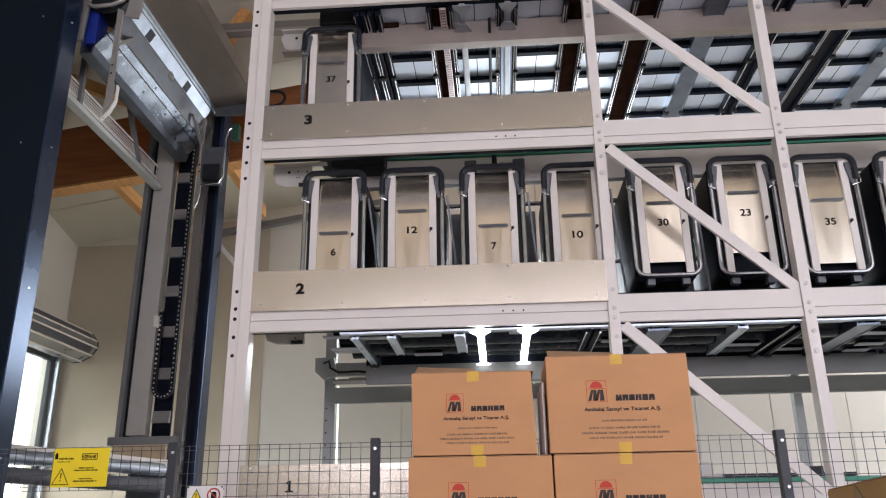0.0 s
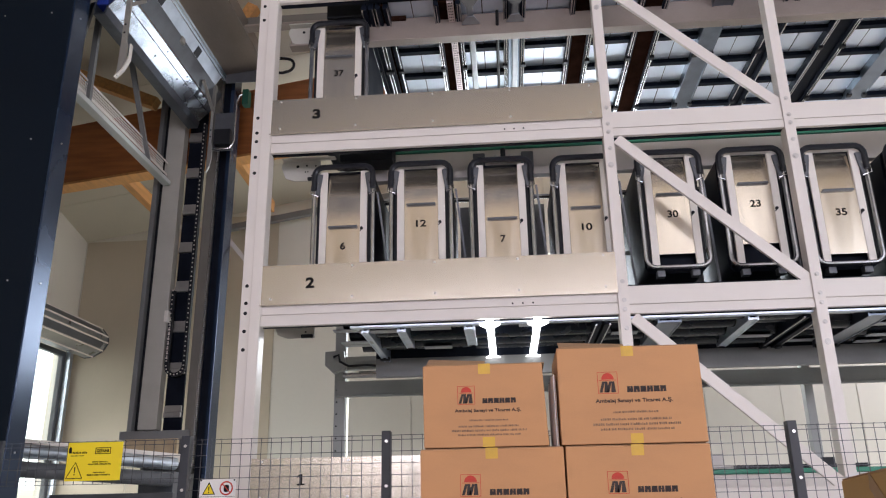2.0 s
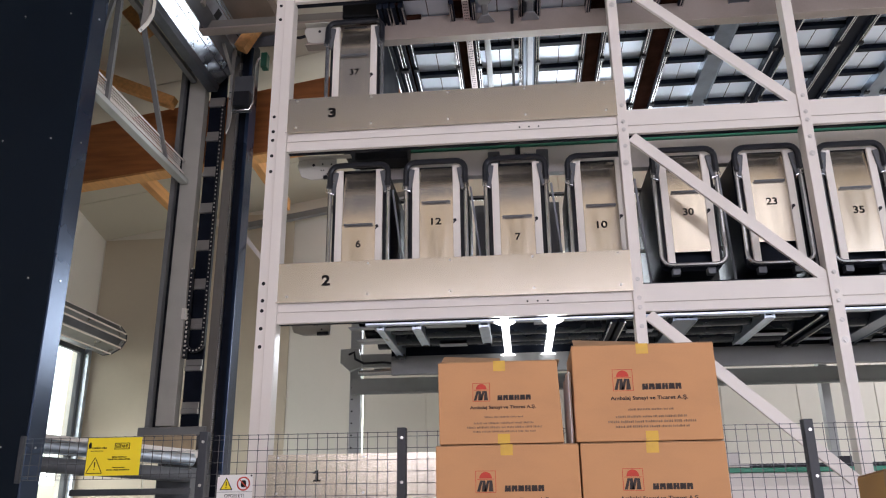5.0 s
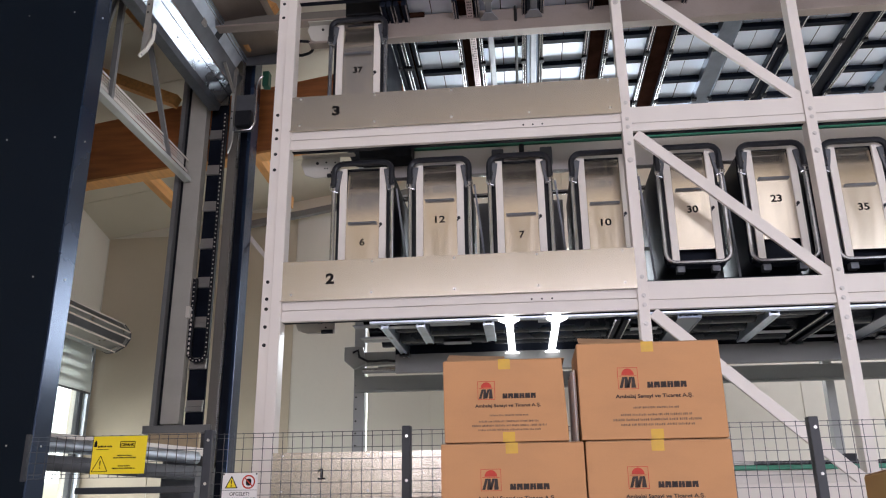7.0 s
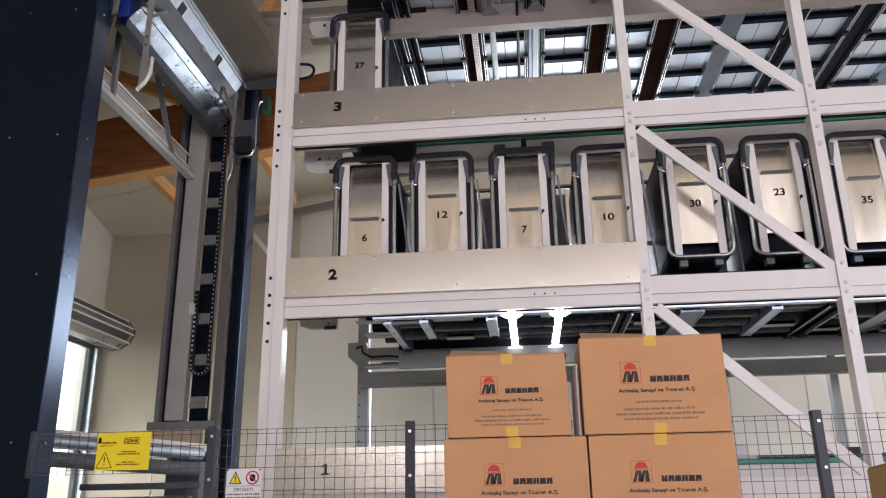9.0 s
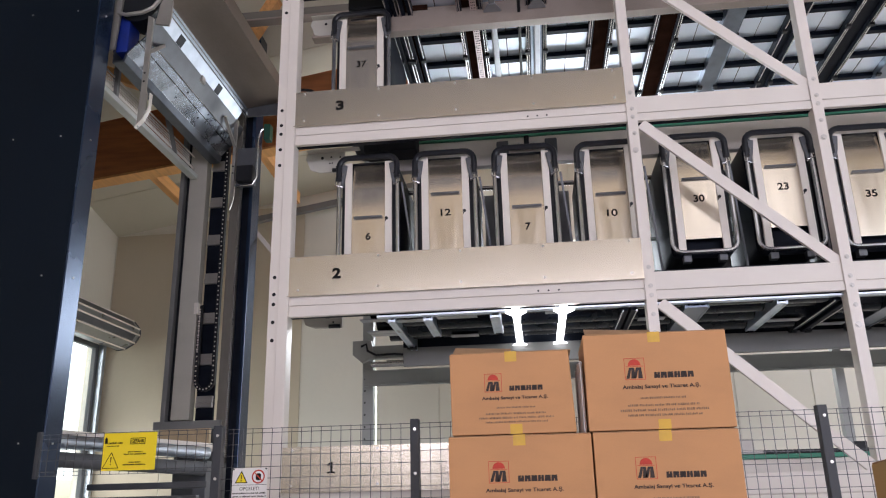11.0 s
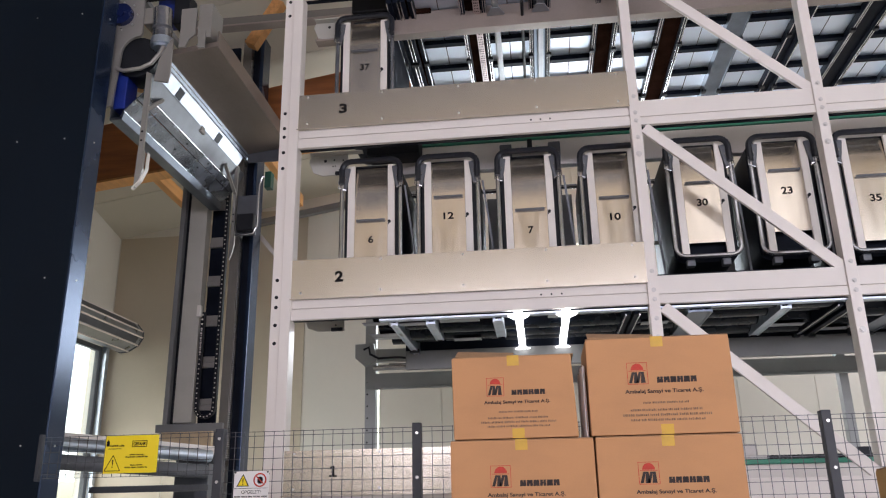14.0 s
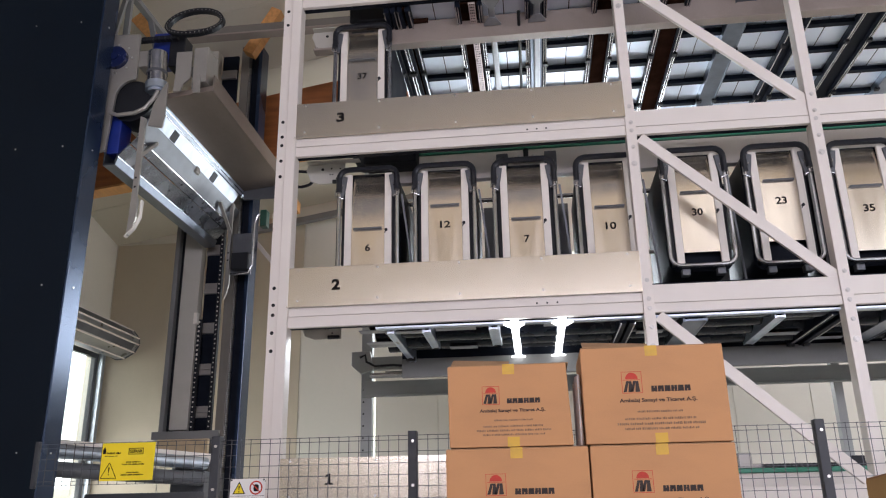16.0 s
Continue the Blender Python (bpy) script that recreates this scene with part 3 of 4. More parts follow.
def cassette(x, top, lip, num, text, bot, catch):
    """A tall narrow container: black body, tube frame round its front, sliding aluminium flap between two white strips."""
    c = thing("cassette", (x, 5.3, top - 1.0), ("black container with aluminium front flap numbered " + text) if text else "black container with plain aluminium front flap", "container", "numbered containers")
    h = 0.25
    lo = top - 0.975
    bm = plate(rounded(x - 0.235, x + 0.235, lo + 0.0, top - 0.01, 0.07), "y", 5.40, 6.25)
    part("body", bm, M_BLACKBODY, c)
    # tube frame, dark across the top and chromed down the sides
    pts = [(px, 5.30, pz) for px, pz in rounded(x - h + 0.012, x + h - 0.012, lo + 0.02, top - 0.012, 0.075)]
    side = top - 0.20
    part("frame", sweep([(x - h + 0.012, 5.30, side)] + [p for p in pts if p[2] < side and p[0] < x] + [p for p in pts if p[2] < side and p[0] >= x] + [(x + h - 0.012, 5.30, side)], 0.018, 10),
         M_TUBE, c, "chromed tube frame", True)
    part("top_frame", sweep([(x + h - 0.012, 5.285, side - 0.01)] + [(p[0], 5.285, p[2]) for p in pts if p[2] >= side] + [(x - h + 0.012, 5.285, side - 0.01)], 0.0235, 10),
         M_DARKTUBE, c, "black tube top", True)
    for s in (-1, 1):
        part("corner_bracket", plate([(x + s * 0.17, top - 0.07), (x + s * 0.232, top - 0.06), (x + s * 0.232, top - 0.24), (x + s * 0.205, top - 0.26), (x + s * 0.185, top - 0.17)], "y", 5.29, 5.33, bevel=0.003), M_DARKGREY, c)
        part("strip", box(x + s * 0.163 - 0.028, x + s * 0.163 + 0.028, 5.305, 5.33, lo + 0.035, top - 0.045, 0.004), M_STRIP, c, "white coated strip")
        part("clip", sweep([(x + s * 0.205, 5.29, side - 0.06), (x + s * 0.262, 5.27, side - 0.045), (x + s * 0.258, 5.272, side + 0.02), (x + s * 0.215, 5.29, side + 0.03), (x + s * 0.205, 5.29, side + 0.06)], 0.005, 6), M_TUBE, c, "bright wire clip", True)
        part("foot", box(x + s * 0.13 - 0.03, x + s * 0.13 + 0.03, 5.33, 5.40, lo - 0.045, lo + 0.006, 0.005), M_DARKGREY, c)
    bot = bot or lo + 0.04
    n = 12
    prof = [(5.318 + 0.02 * (top - 0.06 - lip) * i / n + 0.10 * (top - 0.06 - lip) * (i / n) ** 2, lip - 0.01 + (top - 0.035 - lip) * i / n) for i in range(n + 1)]
    part("upper_plate", plate(prof + [(p[0] + 0.004, p[1]) for p in prof[::-1]], "x", x - 0.134, x + 0.134), M_ALU, c, "aluminium plate bent back at its top", True)
    for s in (-1, 1):
        part("side_wall", box(x + s * 0.205 - 0.012, x + s * 0.205 + 0.012, 5.335, 5.40, lo + 0.04, top - 0.05), M_BLACK, c)
    flap = part("flap", box(x - 0.134, x + 0.134, 5.310, 5.314, bot, lip, 0.001), M_ALU, c, "aluminium flap with a black number")
    # grip in dark steel: the shadow under the lip is put into its colour
    part("grip", box(x - 0.115, x + 0.115, 5.285, 5.312, lip - 0.006, lip + 0.010, 0.003), M_DARKGREY, flap)
    part("slot", box(x - 0.1, x + 0.1, 5.308, 5.316, top - 0.062, top - 0.05, 0.003), M_HOLE, c)
    part("latch", rod((x + 0.150, 5.29, catch), (x + 0.150, 5.306, catch), 0.012, 10, sweep([(x + 0.150, 5.298, catch), (x + 0.139, 5.300, catch - 0.024)], 0.0045, 6)), M_BLACK, flap)
    if text:
        writing(text, x, 5.3092, num, 0.054, M_INK, flap, "number", bold=0.035, width=0.041 * len(text))


def drive_bracket(z, looped):
    d = thing("drive_bracket", (-1.4, 5.36, z), "beige perforated steel drive bracket at the level end", "bracket", "drive brackets")
    part("plate", plate([(-1.66, z), (-1.62, z - 0.10), (-1.54, z - 0.13), (-1.33, z - 0.13), (-1.33, z + 0.06), (-1.64, z + 0.06)], "y", 5.36, 5.375, bevel=0.002), M_COVER, d)
    part("flange", box(-1.64, -1.2, 5.30, 5.36, z + 0.045, z + 0.055, 0.002), M_COVER, d)
    for x, zz, q in ((-1.52, 0.0, 0.013), (-1.445, 0.005, 0.008), (-1.455, -0.05, 0.006), (-1.435, -0.05, 0.006), (-1.40, -0.085, 0.007), (-1.37, 0.0, 0.007)):
        part("hole", rod((x, 5.357, z + zz), (x, 5.364, z + zz), q, 8), M_HOLE, d)
    part("sensor", box(-1.43, -1.34, 5.33, 5.36, z - 0.135, z - 0.108, 0.004), M_BLACK, d)
    part("motor_block", box(-1.18, -0.74, 5.38, 5.60, z + 0.04, z + 0.21, 0.012), M_BLACK, d, "black motor block")
    if looped:
        part("upper_motor", box(-1.31, -0.93, 5.30, 5.60, z + 0.09, z + 0.50, 0.012), M_BLACK, d, "black motor above the beam")
        part("side_shield", box(-0.925, -0.62, 5.36, 5.60, z + 0.07, z + 0.50, 0.006), M_COPPER, d, "dark brown shield")


def hanger(x, z):
    h = thing("chain_hanger", (x, 5.58, z), "black chain hanger with steel bolts under the guide beam", "hanger", "chain hangers")
    part("plate", box(x - 0.11, x + 0.11, 5.54, 5.60, z - 0.005, z + 0.045, 0.004), M_RACK, h)
    for s in (-0.2, 0.2):
        part("arm", box(x + s - 0.05, x + s + 0.05, 5.50, 5.60, z - 0.10, z + 0.05, 0.01), M_DARKGREY, h)
    for s in (-0.06, 0.06):
        part("bolt", rod((x + s, 5.53, z - 0.01), (x + s, 5.53, z + 0.03), 0.016, 8), M_STEEL, h)
    part("hook", rod((x, 5.53, z - 0.02), (x, 5.53, z + 0.09), 0.022, 10), M_BLACK, h)


def back_brace(x):
    """What shows between two containers: a pale upright, a slanting strut and a cross tube."""
    b = thing("back_brace", (x, 6.0, 3.2), "pale steel upright with slanting strut behind the containers", "brace", "back braces")
    part("upright", box(x - 0.05, x + 0.05, 6.05, 6.09, 3.0, 4.16, 0.005), M_GREY, b)
    part("strut", bar((x - 0.045, 5.36, 4.05), (x + 0.06, 5.6, 3.1), 0.016, 0.016), M_DARKGREY, b)
    part("cross_tube", rod((x - 0.09, 5.9, 4.17), (x + 0.09, 5.9, 4.17), 0.020, 10), M_TUBE, b, "", True)
    part("cross_tube", rod((x - 0.09, 5.9, 3.62), (x + 0.09, 5.9, 3.62), 0.018, 10), M_STEEL, b, "", True)


rack()
U = BASE - 0.04
deck("level_deck", U, 5.10, 6.22, -1.05, 4.9,
     [(-0.90, 0.055, "light", 6.40), (-0.63, 0.066, "light", 5.72), (-0.135, 0.075, "light", 5.70), (0.83, 0.11, "dark"), (1.30, 0.17, "grey"), (1.885, 0.075, "light", 6.06), (2.30, 0.14, "dark"), (2.75, 0.16, "grey"), (3.3, 0.06, "light"), (3.9, 0.14, "dark")],
     M_BLACKBODY, "dark underside of the second rack level with steel rails", False)
deck("top_deck", 5.62, 5.10, 7.55, -1.0, 5.6,
     [(-0.925, 0.10, "dark"), (-0.805, 0.11, "copper"), (-0.25, 0.23, "lace"), (0.32, 0.19, "bay"), (0.906, 0.22, "copper"), (1.50, 0.24, "copper"), (2.08, 0.17, "grey"), (2.65, 0.14, "dark"), (3.25, 0.22, "dark"), (3.85, 0.17, "grey"), (4.45, 0.22, "dark")],
     M_UNDER, "underside of the top rack level: bright trays, rails and dark cross bars", True)
for x, u in ((0.018, -0.057), (0.360, 0.325)):
    light_tube(x, 5.06, 6.27, U + 0.02, True)
    light_tube(u, 5.46, 7.0, 5.595, False)
    light_tube(u, 5.04, 5.33, 5.595, False)
for x, top, lip, num, text, bot, catch in ((-1.12, 4.268, 3.739, 3.585, "6", 0, 0.14), (-0.497, 4.264, 3.902, 3.747, "12", 0, 0.0), (0.141, 4.265, 3.752, 3.59, "7", 0, 0.14),
                                    (0.791, 4.25, 3.812, 3.659, "10", 0, 0.06), (1.450, 4.258, 3.89, 3.733, "30", 3.408, 0.0), (2.078, 4.248, 3.95, 3.789, "23", 3.463, -0.05),
                                    (2.70, 4.235, 3.862, 3.69, "35", 3.356, 0.0), (3.34, 4.235, 3.885, 3.69, "", 3.40, 0.0), (-1.188, 5.64, 5.293, 5.143, "37", 0, -0.04)):
    cassette(x, top, lip, num, text, bot, num + catch)
for z in (4.31, 5.60, 3.0):
    drive_bracket(z, z > 5)
hanger(0.17, 4.37)
hose = thing("power_cable", (0.17, 6.1, 5.58), "black power cable hanging under the top level", "cable")
part("line", sweep([(0.17, 5.2 + 0.2 * i, 5.585 - 0.012 * math.sin(i * 0.9)) for i in range(12)], 0.014, 8), M_BLACK, hose, "", True)


def level_clutter():
    g = thing("guide_chain", (1.9, 5.55, 1.845), "black roller chain lying on the green guide", "chain")
    bm = bmesh.new()
    for i in range(34):
        box(1.68 + 0.03 * i, 1.702 + 0.03 * i, 5.62, 5.66, 1.846, 1.874, 0.003, bm)
    box(1.68, 2.70, 5.63, 5.65, 1.850, 1.866, 0, bm)
    part("strand", bm, M_BLACK, g)
    k = thing("end_stop", (1.55, 5.6, 1.845), "grey-brown steel end stop on the green guide", "end stop")
    part("block", box(1.58, 1.68, 5.61, 5.68, 1.846, 1.955, 0.006), M_BEIGE, k)
    part("foot", box(1.58, 1.74, 5.605, 5.685, 1.846, 1.876, 0.004), M_BEIGE, k)
    n = thing("end_stop", (2.36, 5.6, 1.845), "small black end stop on the green guide", "end stop")
    part("block", box(2.36, 2.45, 5.575, 5.615, 1.846, 1.915, 0.006), M_BLACK, n)


level_clutter()
for x in (-0.81, -0.178, 0.466, 1.12, 1.764, 2.39):
    back_brace(x)


# ---- lift beside the rack ----
def cabinet():
    c = thing("machine_cabinet", (-4.7, 4.9, 0), "tall anthracite powder-coated steel machine cabinet", "cabinet")
    # widened to the left, out of view, to keep front light off the wall
    part("body", box(-6.1, -3.31, 4.775, 5.0, 0, 7.3, 0.004), M_ANTHRA, c)
    part("side_panel", box(-3.31, -3.295, 4.78, 4.99, 0, 7.3, 0.003), M_SIDE, c, "glossy blue-grey side panel")
    for z in (0.85, 2.02, 3.24, 4.385, 5.535, 6.69):
        for x in (-3.48, -3.88, -4.28):
            part("screw", rod((x, 4.77, z), (x, 4.777, z), 0.006, 8), M_STEEL, c)
        part("screw", rod((-3.288, 4.88, z), (-3.297, 4.88, z), 0.008, 8), M_STEEL, c)


def mast():
    m = thing("lift_mast", (-3.2, 7.4, 0), "tall steel lift mast with gear rack and black cable chain", "lift mast")
    T = 6.84
    part("back_plate", box(-3.36, -3.17, 7.42, 7.45, 2.42, T, 0.003), M_BLACKBODY, m)
    part("side_channel", box(-3.66, -3.612, 7.26, 7.5, 2.41, T, 0.005), M_GREY, m, "grey side channel")
    part("channel_edge", box(-3.610, -3.562, 7.33, 7.5, 2.41, T, 0.004), M_BLACK, m)
    part("cover_strip", box(-3.560, -3.366, 7.28, 7.40, 2.43, T, 0.006), M_COVER, m, "cream cover strip")
    part("guide_rail", box(-3.06, -2.965, 7.24, 7.40, 2.0, T, 0.006), M_CHANNEL, m)
    teeth = bmesh.new()
    for i in range(215):
        z = 2.05 + i * 0.021
        box(-2.965, -2.945, 7.26, 7.32, z, z + 0.011, 0, teeth)
    tagged(part("gear_rack", teeth, M_STEEL, m), kind="stuff")
    part("rear_column", box(-2.944, -2.855, 7.28, 7.46, 0, T, 0.006), M_BLACKBODY, m)
    part("edge_profile", box(-2.853, -2.812, 7.24, 7.46, 0, T, 0.006), M_SIDE, m, "glossy blue-grey edge profile")
    part("base_frame", box(-3.70, -3.0, 7.2, 7.5, 2.33, 2.41, 0.006), M_GREY, m)
    part("lower_column", box(-3.5, -3.0, 7.3, 7.5, 0, 2.33, 0.006), M_DARKGREY, m)
    for i in range(10):
        z = 2.56 + i * 0.44
        part("cross_plate", box(-3.355, -3.175, 7.38, 7.42, z, z + 0.05, 0.004, box(-3.355, -3.175, 7.40, 7.42, z + 0.055, z + 0.12, 0.003)), M_BEIGE, m)
    part("chain_anchor", box(-3.385, -3.345, 7.25, 7.31, 3.52, 3.64, 0.004), M_STRIP, m)
    run = part("chain_run", box(-3.362, -3.318, 7.31, 7.355, 3.12, 3.58, 0.004), M_BLACK, m)
    pins = bmesh.new()
    for i in range(9):
        box(-3.349, -3.331, 7.303, 7.309, 3.14 + 0.05 * i, 3.158 + 0.05 * i, 0, pins)
    tagged(part("chain_pins", pins, M_STRIP, run), kind="stuff")
    # the hanging loop of the cable chain, which follows the carriage at half its way; drawn with its foot at 2.82
    r = 0.092
    path = [(-3.340, 7.333, 3.70 - 0.05 * i) for i in range(16)] + [(-3.248 - r * math.cos(a), 7.333, 2.90 - r * math.sin(a)) for a in [math.pi * j / 8 for j in range(9)]] + [(-3.156, 7.333, 2.95 + 0.05 * i) for i in range(55)]
    bm = bmesh.new()
    for a, b in zip(path, path[1:]):
        bar(a, b, 0.040, 0.042, bm)
    loop = part("cable_chain", bm, M_BLACK, m, "black cable chain loop")
    pins = bmesh.new()
    for p in path:
        box(p[0] - 0.006, p[0] + 0.006, 7.305, 7.311, p[2] - 0.006, p[2] + 0.006, 0, pins)
    tagged(part("chain_pins", pins, M_STRIP, loop), kind="stuff")
    return loop


def truss():
    t = thing("guide_truss", (-3.5, 6.1, 5.0), "light grey steel truss with a perforated strip beside the lift", "truss")
    part("lower_chord", bar((-3.50, 5.05, 5.09), (-3.50, 7.25, 5.08), 0.085, 0.05, up=(0, 0, 1), bevel=0.004), M_PALEGREY, t)
    strip = bmesh.new()
    for i in range(70):
        y = 5.05 + i * 0.03
        for j in range(4):
            box(-3.515, -3.51, y, y + 0.018, 5.20 + j * 0.026, 5.216 + j * 0.026, 0, strip)
    box(-3.513, -3.508, 5.05, 7.25, 5.17, 5.195, 0, strip)
    box(-3.513, -3.508, 5.05, 7.25, 5.31, 5.33, 0, strip)
    tagged(part("perforated_strip", strip, M_STRIP, t), kind="stuff")
    part("upper_chord", bar((-3.50, 5.05, 6.35), (-3.50, 7.25, 6.35), 0.06, 0.05, up=(0, 0, 1)), M_GREY, t)
    part("strut", bar((-3.50, 5.5, 5.12), (-3.50, 5.5, 6.35), 0.05, 0.04), M_GREY, t)
    part("strut", bar((-3.50, 6.75, 5.12), (-3.50, 5.9, 6.35), 0.05, 0.03), M_GREY, t)
    part("strut", bar((-3.50, 5.15, 5.12), (-3.50, 5.45, 6.35), 0.04, 0.03), M_GREY, t)


def carriage():
    """The lift's carriage, drawn at the height it has at the end."""
    c = thing("lift_carriage", (-3.0, 6.1, 4.3), "galvanised lift carriage with hooks, motor and steel tray", "lift carriage")
    y0, y1 = 5.08, 7.22
    part("bottom_channel", plate([(-3.31, 4.345), (-3.20, 4.345), (-3.18, 4.415), (-3.195, 4.425), (-3.22, 4.365), (-3.30, 4.365), (-3.30, 4.56), (-3.31, 4.56)], "y", y0, y1, bevel=0.002), M_GALV_SHADED, c)
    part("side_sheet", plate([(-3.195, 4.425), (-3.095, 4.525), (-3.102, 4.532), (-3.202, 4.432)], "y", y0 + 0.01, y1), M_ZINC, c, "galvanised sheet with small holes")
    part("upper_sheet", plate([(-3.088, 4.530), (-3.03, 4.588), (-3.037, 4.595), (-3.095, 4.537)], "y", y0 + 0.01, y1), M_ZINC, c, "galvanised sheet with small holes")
    for f, y in ((0.30, 5.95), (0.80, 6.02), (0.42, 6.42), (0.85, 6.50)):
        p = (-3.195 + 0.165 * f, y, 4.425 + 0.165 * f)
        part("hole", rod((p[0] + 0.004, p[1], p[2] - 0.004), (p[0] - 0.003, p[1], p[2] + 0.003), 0.010, 8), M_HOLE, c)
    part("seam", box(-3.110, -3.082, y0 + 0.02, y1, 4.545, 4.555), M_HOLE, c)
    part("groove", box(-3.215, -3.19, y0 + 0.02, y1, 4.425, 4.440), M_HOLE, c)
    for x, z, q in ((-3.187, 4.418, 0.006), (-3.212, 4.362, 0.006), (-3.028, 4.580, 0.007)):
        part("bright_edge", rod((x, y0, z), (x, y1, z), q, 8), M_TUBE, c, "", True)
    part("inner_rail", plate([(-3.03, 4.590), (-2.955, 4.738), (-2.950, 4.752), (-2.962, 4.756), (-3.04, 4.600)], "y", y0, y1, bevel=0.002), M_DARKGREY, c)
    # paler copy of the sheet, its colour standing in for reflected light
    part("bright_sheet", plate([(-2.957, 4.752), (-2.893, 4.862), (-2.899, 4.866), (-2.963, 4.757)], "y", y0 + 0.12, y1 - 0.20), M_LITZINC, c, "galvanised sheet coloured paler for the light on it")
    part("tray_edge", plate([(-2.90, 4.857), (-2.880, 4.868), (-2.862, 4.918), (-2.866, 4.95), (-2.878, 4.95), (-2.876, 4.922), (-2.890, 4.882), (-2.90, 4.872)], "y", y0, y1 - 0.1, bevel=0.002), M_GALV_HALFLIT, c)
    for x, z in ((-2.889, 4.862), (-2.870, 4.893)):
        part("bright_edge", rod((x, y0, z), (x, y1 - 0.1, z), 0.005, 8), M_TUBE, c, "", True)
    part("tray", plate([(-2.864, 4.922), (-2.417, 4.972), (-2.405, 4.962), (-2.405, 5.12), (-2.417, 5.12), (-2.420, 5.02), (-2.864, 4.97)], "y", y0, 7.08, bevel=0.002), M_BROWNPLATE, c, "dull brownish steel tray")
    part("tray_end", box(-2.864, -2.43, 7.08, 7.10, 4.82, 5.12, 0.004), M_DARKGREY, c)
    for y in (5.52, 6.42):
        part("spacer", bar((-2.962, y, 4.762), (-2.912, y, 4.848), 0.022, 0.11, up=(0, 1, 0), bevel=0.003), M_BLACK, c)
    for y in (6.06, 7.0):
        part("lug", box(-2.985, -2.945, y, y + 0.09, 4.70, 4.775, 0.014), M_BEIGE, c)
    # two hooked arms
    for y, x in ((5.06, -2.985), (7.02, -2.955)):
        arm = plate([(x - 0.042, 4.76), (x + 0.042, 4.74), (x + 0.036, 4.05), (x + 0.062, 4.00), (x + 0.06, 3.86), (x + 0.02, 3.77), (x - 0.045, 3.70), (x - 0.055, 3.72), (x - 0.05, 3.85), (x - 0.04, 4.1)], "y", y - 0.014, y + 0.014, bevel=0.002)
        for v in arm.verts:      # the far hook is the slimmer one
            v.co.x = x + (0.42 if y > 6 else 0.55) * (v.co.x - x)
        a = part("hook", arm, M_BEIGE, c, "pale steel hook")
        part("hook_edge", plate([(x + 0.062, 4.00), (x + 0.06, 3.86), (x + 0.02, 3.77), (x - 0.045, 3.70), (x - 0.04, 3.69), (x + 0.026, 3.76), (x + 0.068, 3.855), (x + 0.072, 4.0)], "y", y - 0.02, y + 0.02), M_STRIP, a) if y < 6 else None
        part("hook_brace", bar((x + 0.0, y + 0.02, 4.42), (x - 0.02, y - 0.28 if y > 6 else y + 0.3, 4.66), 0.03, 0.03), M_BEIGE, c)
        for dz in (4.2, 4.12):
            part("hole", rod((x - 0.003, y - 0.0145, dz), (x - 0.003, y - 0.010, dz), 0.010, 8), M_HOLE, a)
    # drive end
    curve = [(-3.25 + 0.16 - 0.16 * math.sin(a), 4.95 + 0.16 * math.cos(a)) for a in [math.pi / 2 * i / 6 for i in range(7)]]
    part("drive_plate", plate([(-3.38, 5.54), (-3.36, 5.57), (-3.09, 5.55), (-3.08, 5.14)] + curve + [(-3.28, 4.46), (-3.37, 4.44)], "y", 5.03, 5.06, bevel=0.002), M_BEIGE, c, "beige drive plate")
    part("knob", rod((-3.27, 4.985, 5.32), (-3.27, 5.03, 5.32), 0.10, 24, rod((-3.27, 4.97, 5.32), (-3.27, 4.99, 5.32), 0.035, 12)), M_KNOB, c, "dark blue round cover", True)
    for i in range(8):
        a = i * math.pi / 4
        part("bolt", rod((-3.27 + 0.135 * math.cos(a), 5.02, 5.32 + 0.135 * math.sin(a)), (-3.27 + 0.135 * math.cos(a), 5.032, 5.32 + 0.135 * math.sin(a)), 0.009, 6), M_STEEL, c)
    mo = part("motor", rod((-2.905, 5.06, 5.06), (-2.925, 5.06, 5.36), 0.082, 24), M_TUBE, c, "bright steel motor", True)
    part("motor_cap", rod((-2.90, 5.06, 5.00), (-2.905, 5.06, 5.065), 0.094, 24, rod((-2.899, 5.06, 4.975), (-2.90, 5.06, 5.0), 0.07, 24)), M_GALV_BLUE, mo, "", True)
    part("motor_band", rod((-2.912, 5.06, 5.15), (-2.9135, 5.06, 5.175), 0.087, 24), M_DARKGREY, mo, "", True)
    part("bent_tube", sweep([(-3.27, 5.02, 4.80), (-3.20, 5.02, 4.77), (-3.05, 5.02, 4.78), (-2.96, 5.02, 4.82), (-2.90, 5.02, 4.90), (-2.87, 5.03, 4.98)], 0.018, 8), M_BEIGE, c, "bent beige tube", True)
    part("gearbox", box(-3.09, -2.92, 5.05, 5.2, 5.24, 5.40, 0.015), M_BEIGE, c)
    part("drum", rod((-3.12, 5.08, 4.93), (-3.12, 5.3, 4.93), 0.19, 28), M_BLACK, c, "dark cable drum", True)
    part("arm_plate", plate([(-2.925, 4.655), (-2.80, 4.625), (-2.785, 4.72), (-2.785, 5.05), (-2.82, 5.02), (-2.86, 4.93), (-2.895, 4.85)], "y", 5.02, 5.04, bevel=0.002), M_BEIGE, c)
    part("upper_housing", box(-3.08, -2.88, 5.25, 5.45, 5.42, 5.70, 0.012), M_BLUE, c, "blue motor housing")
    part("lower_housing", box(-3.33, -3.20, 5.10, 5.28, 4.46, 4.84, 0.012), M_BLUE, c, "blue gear housing")
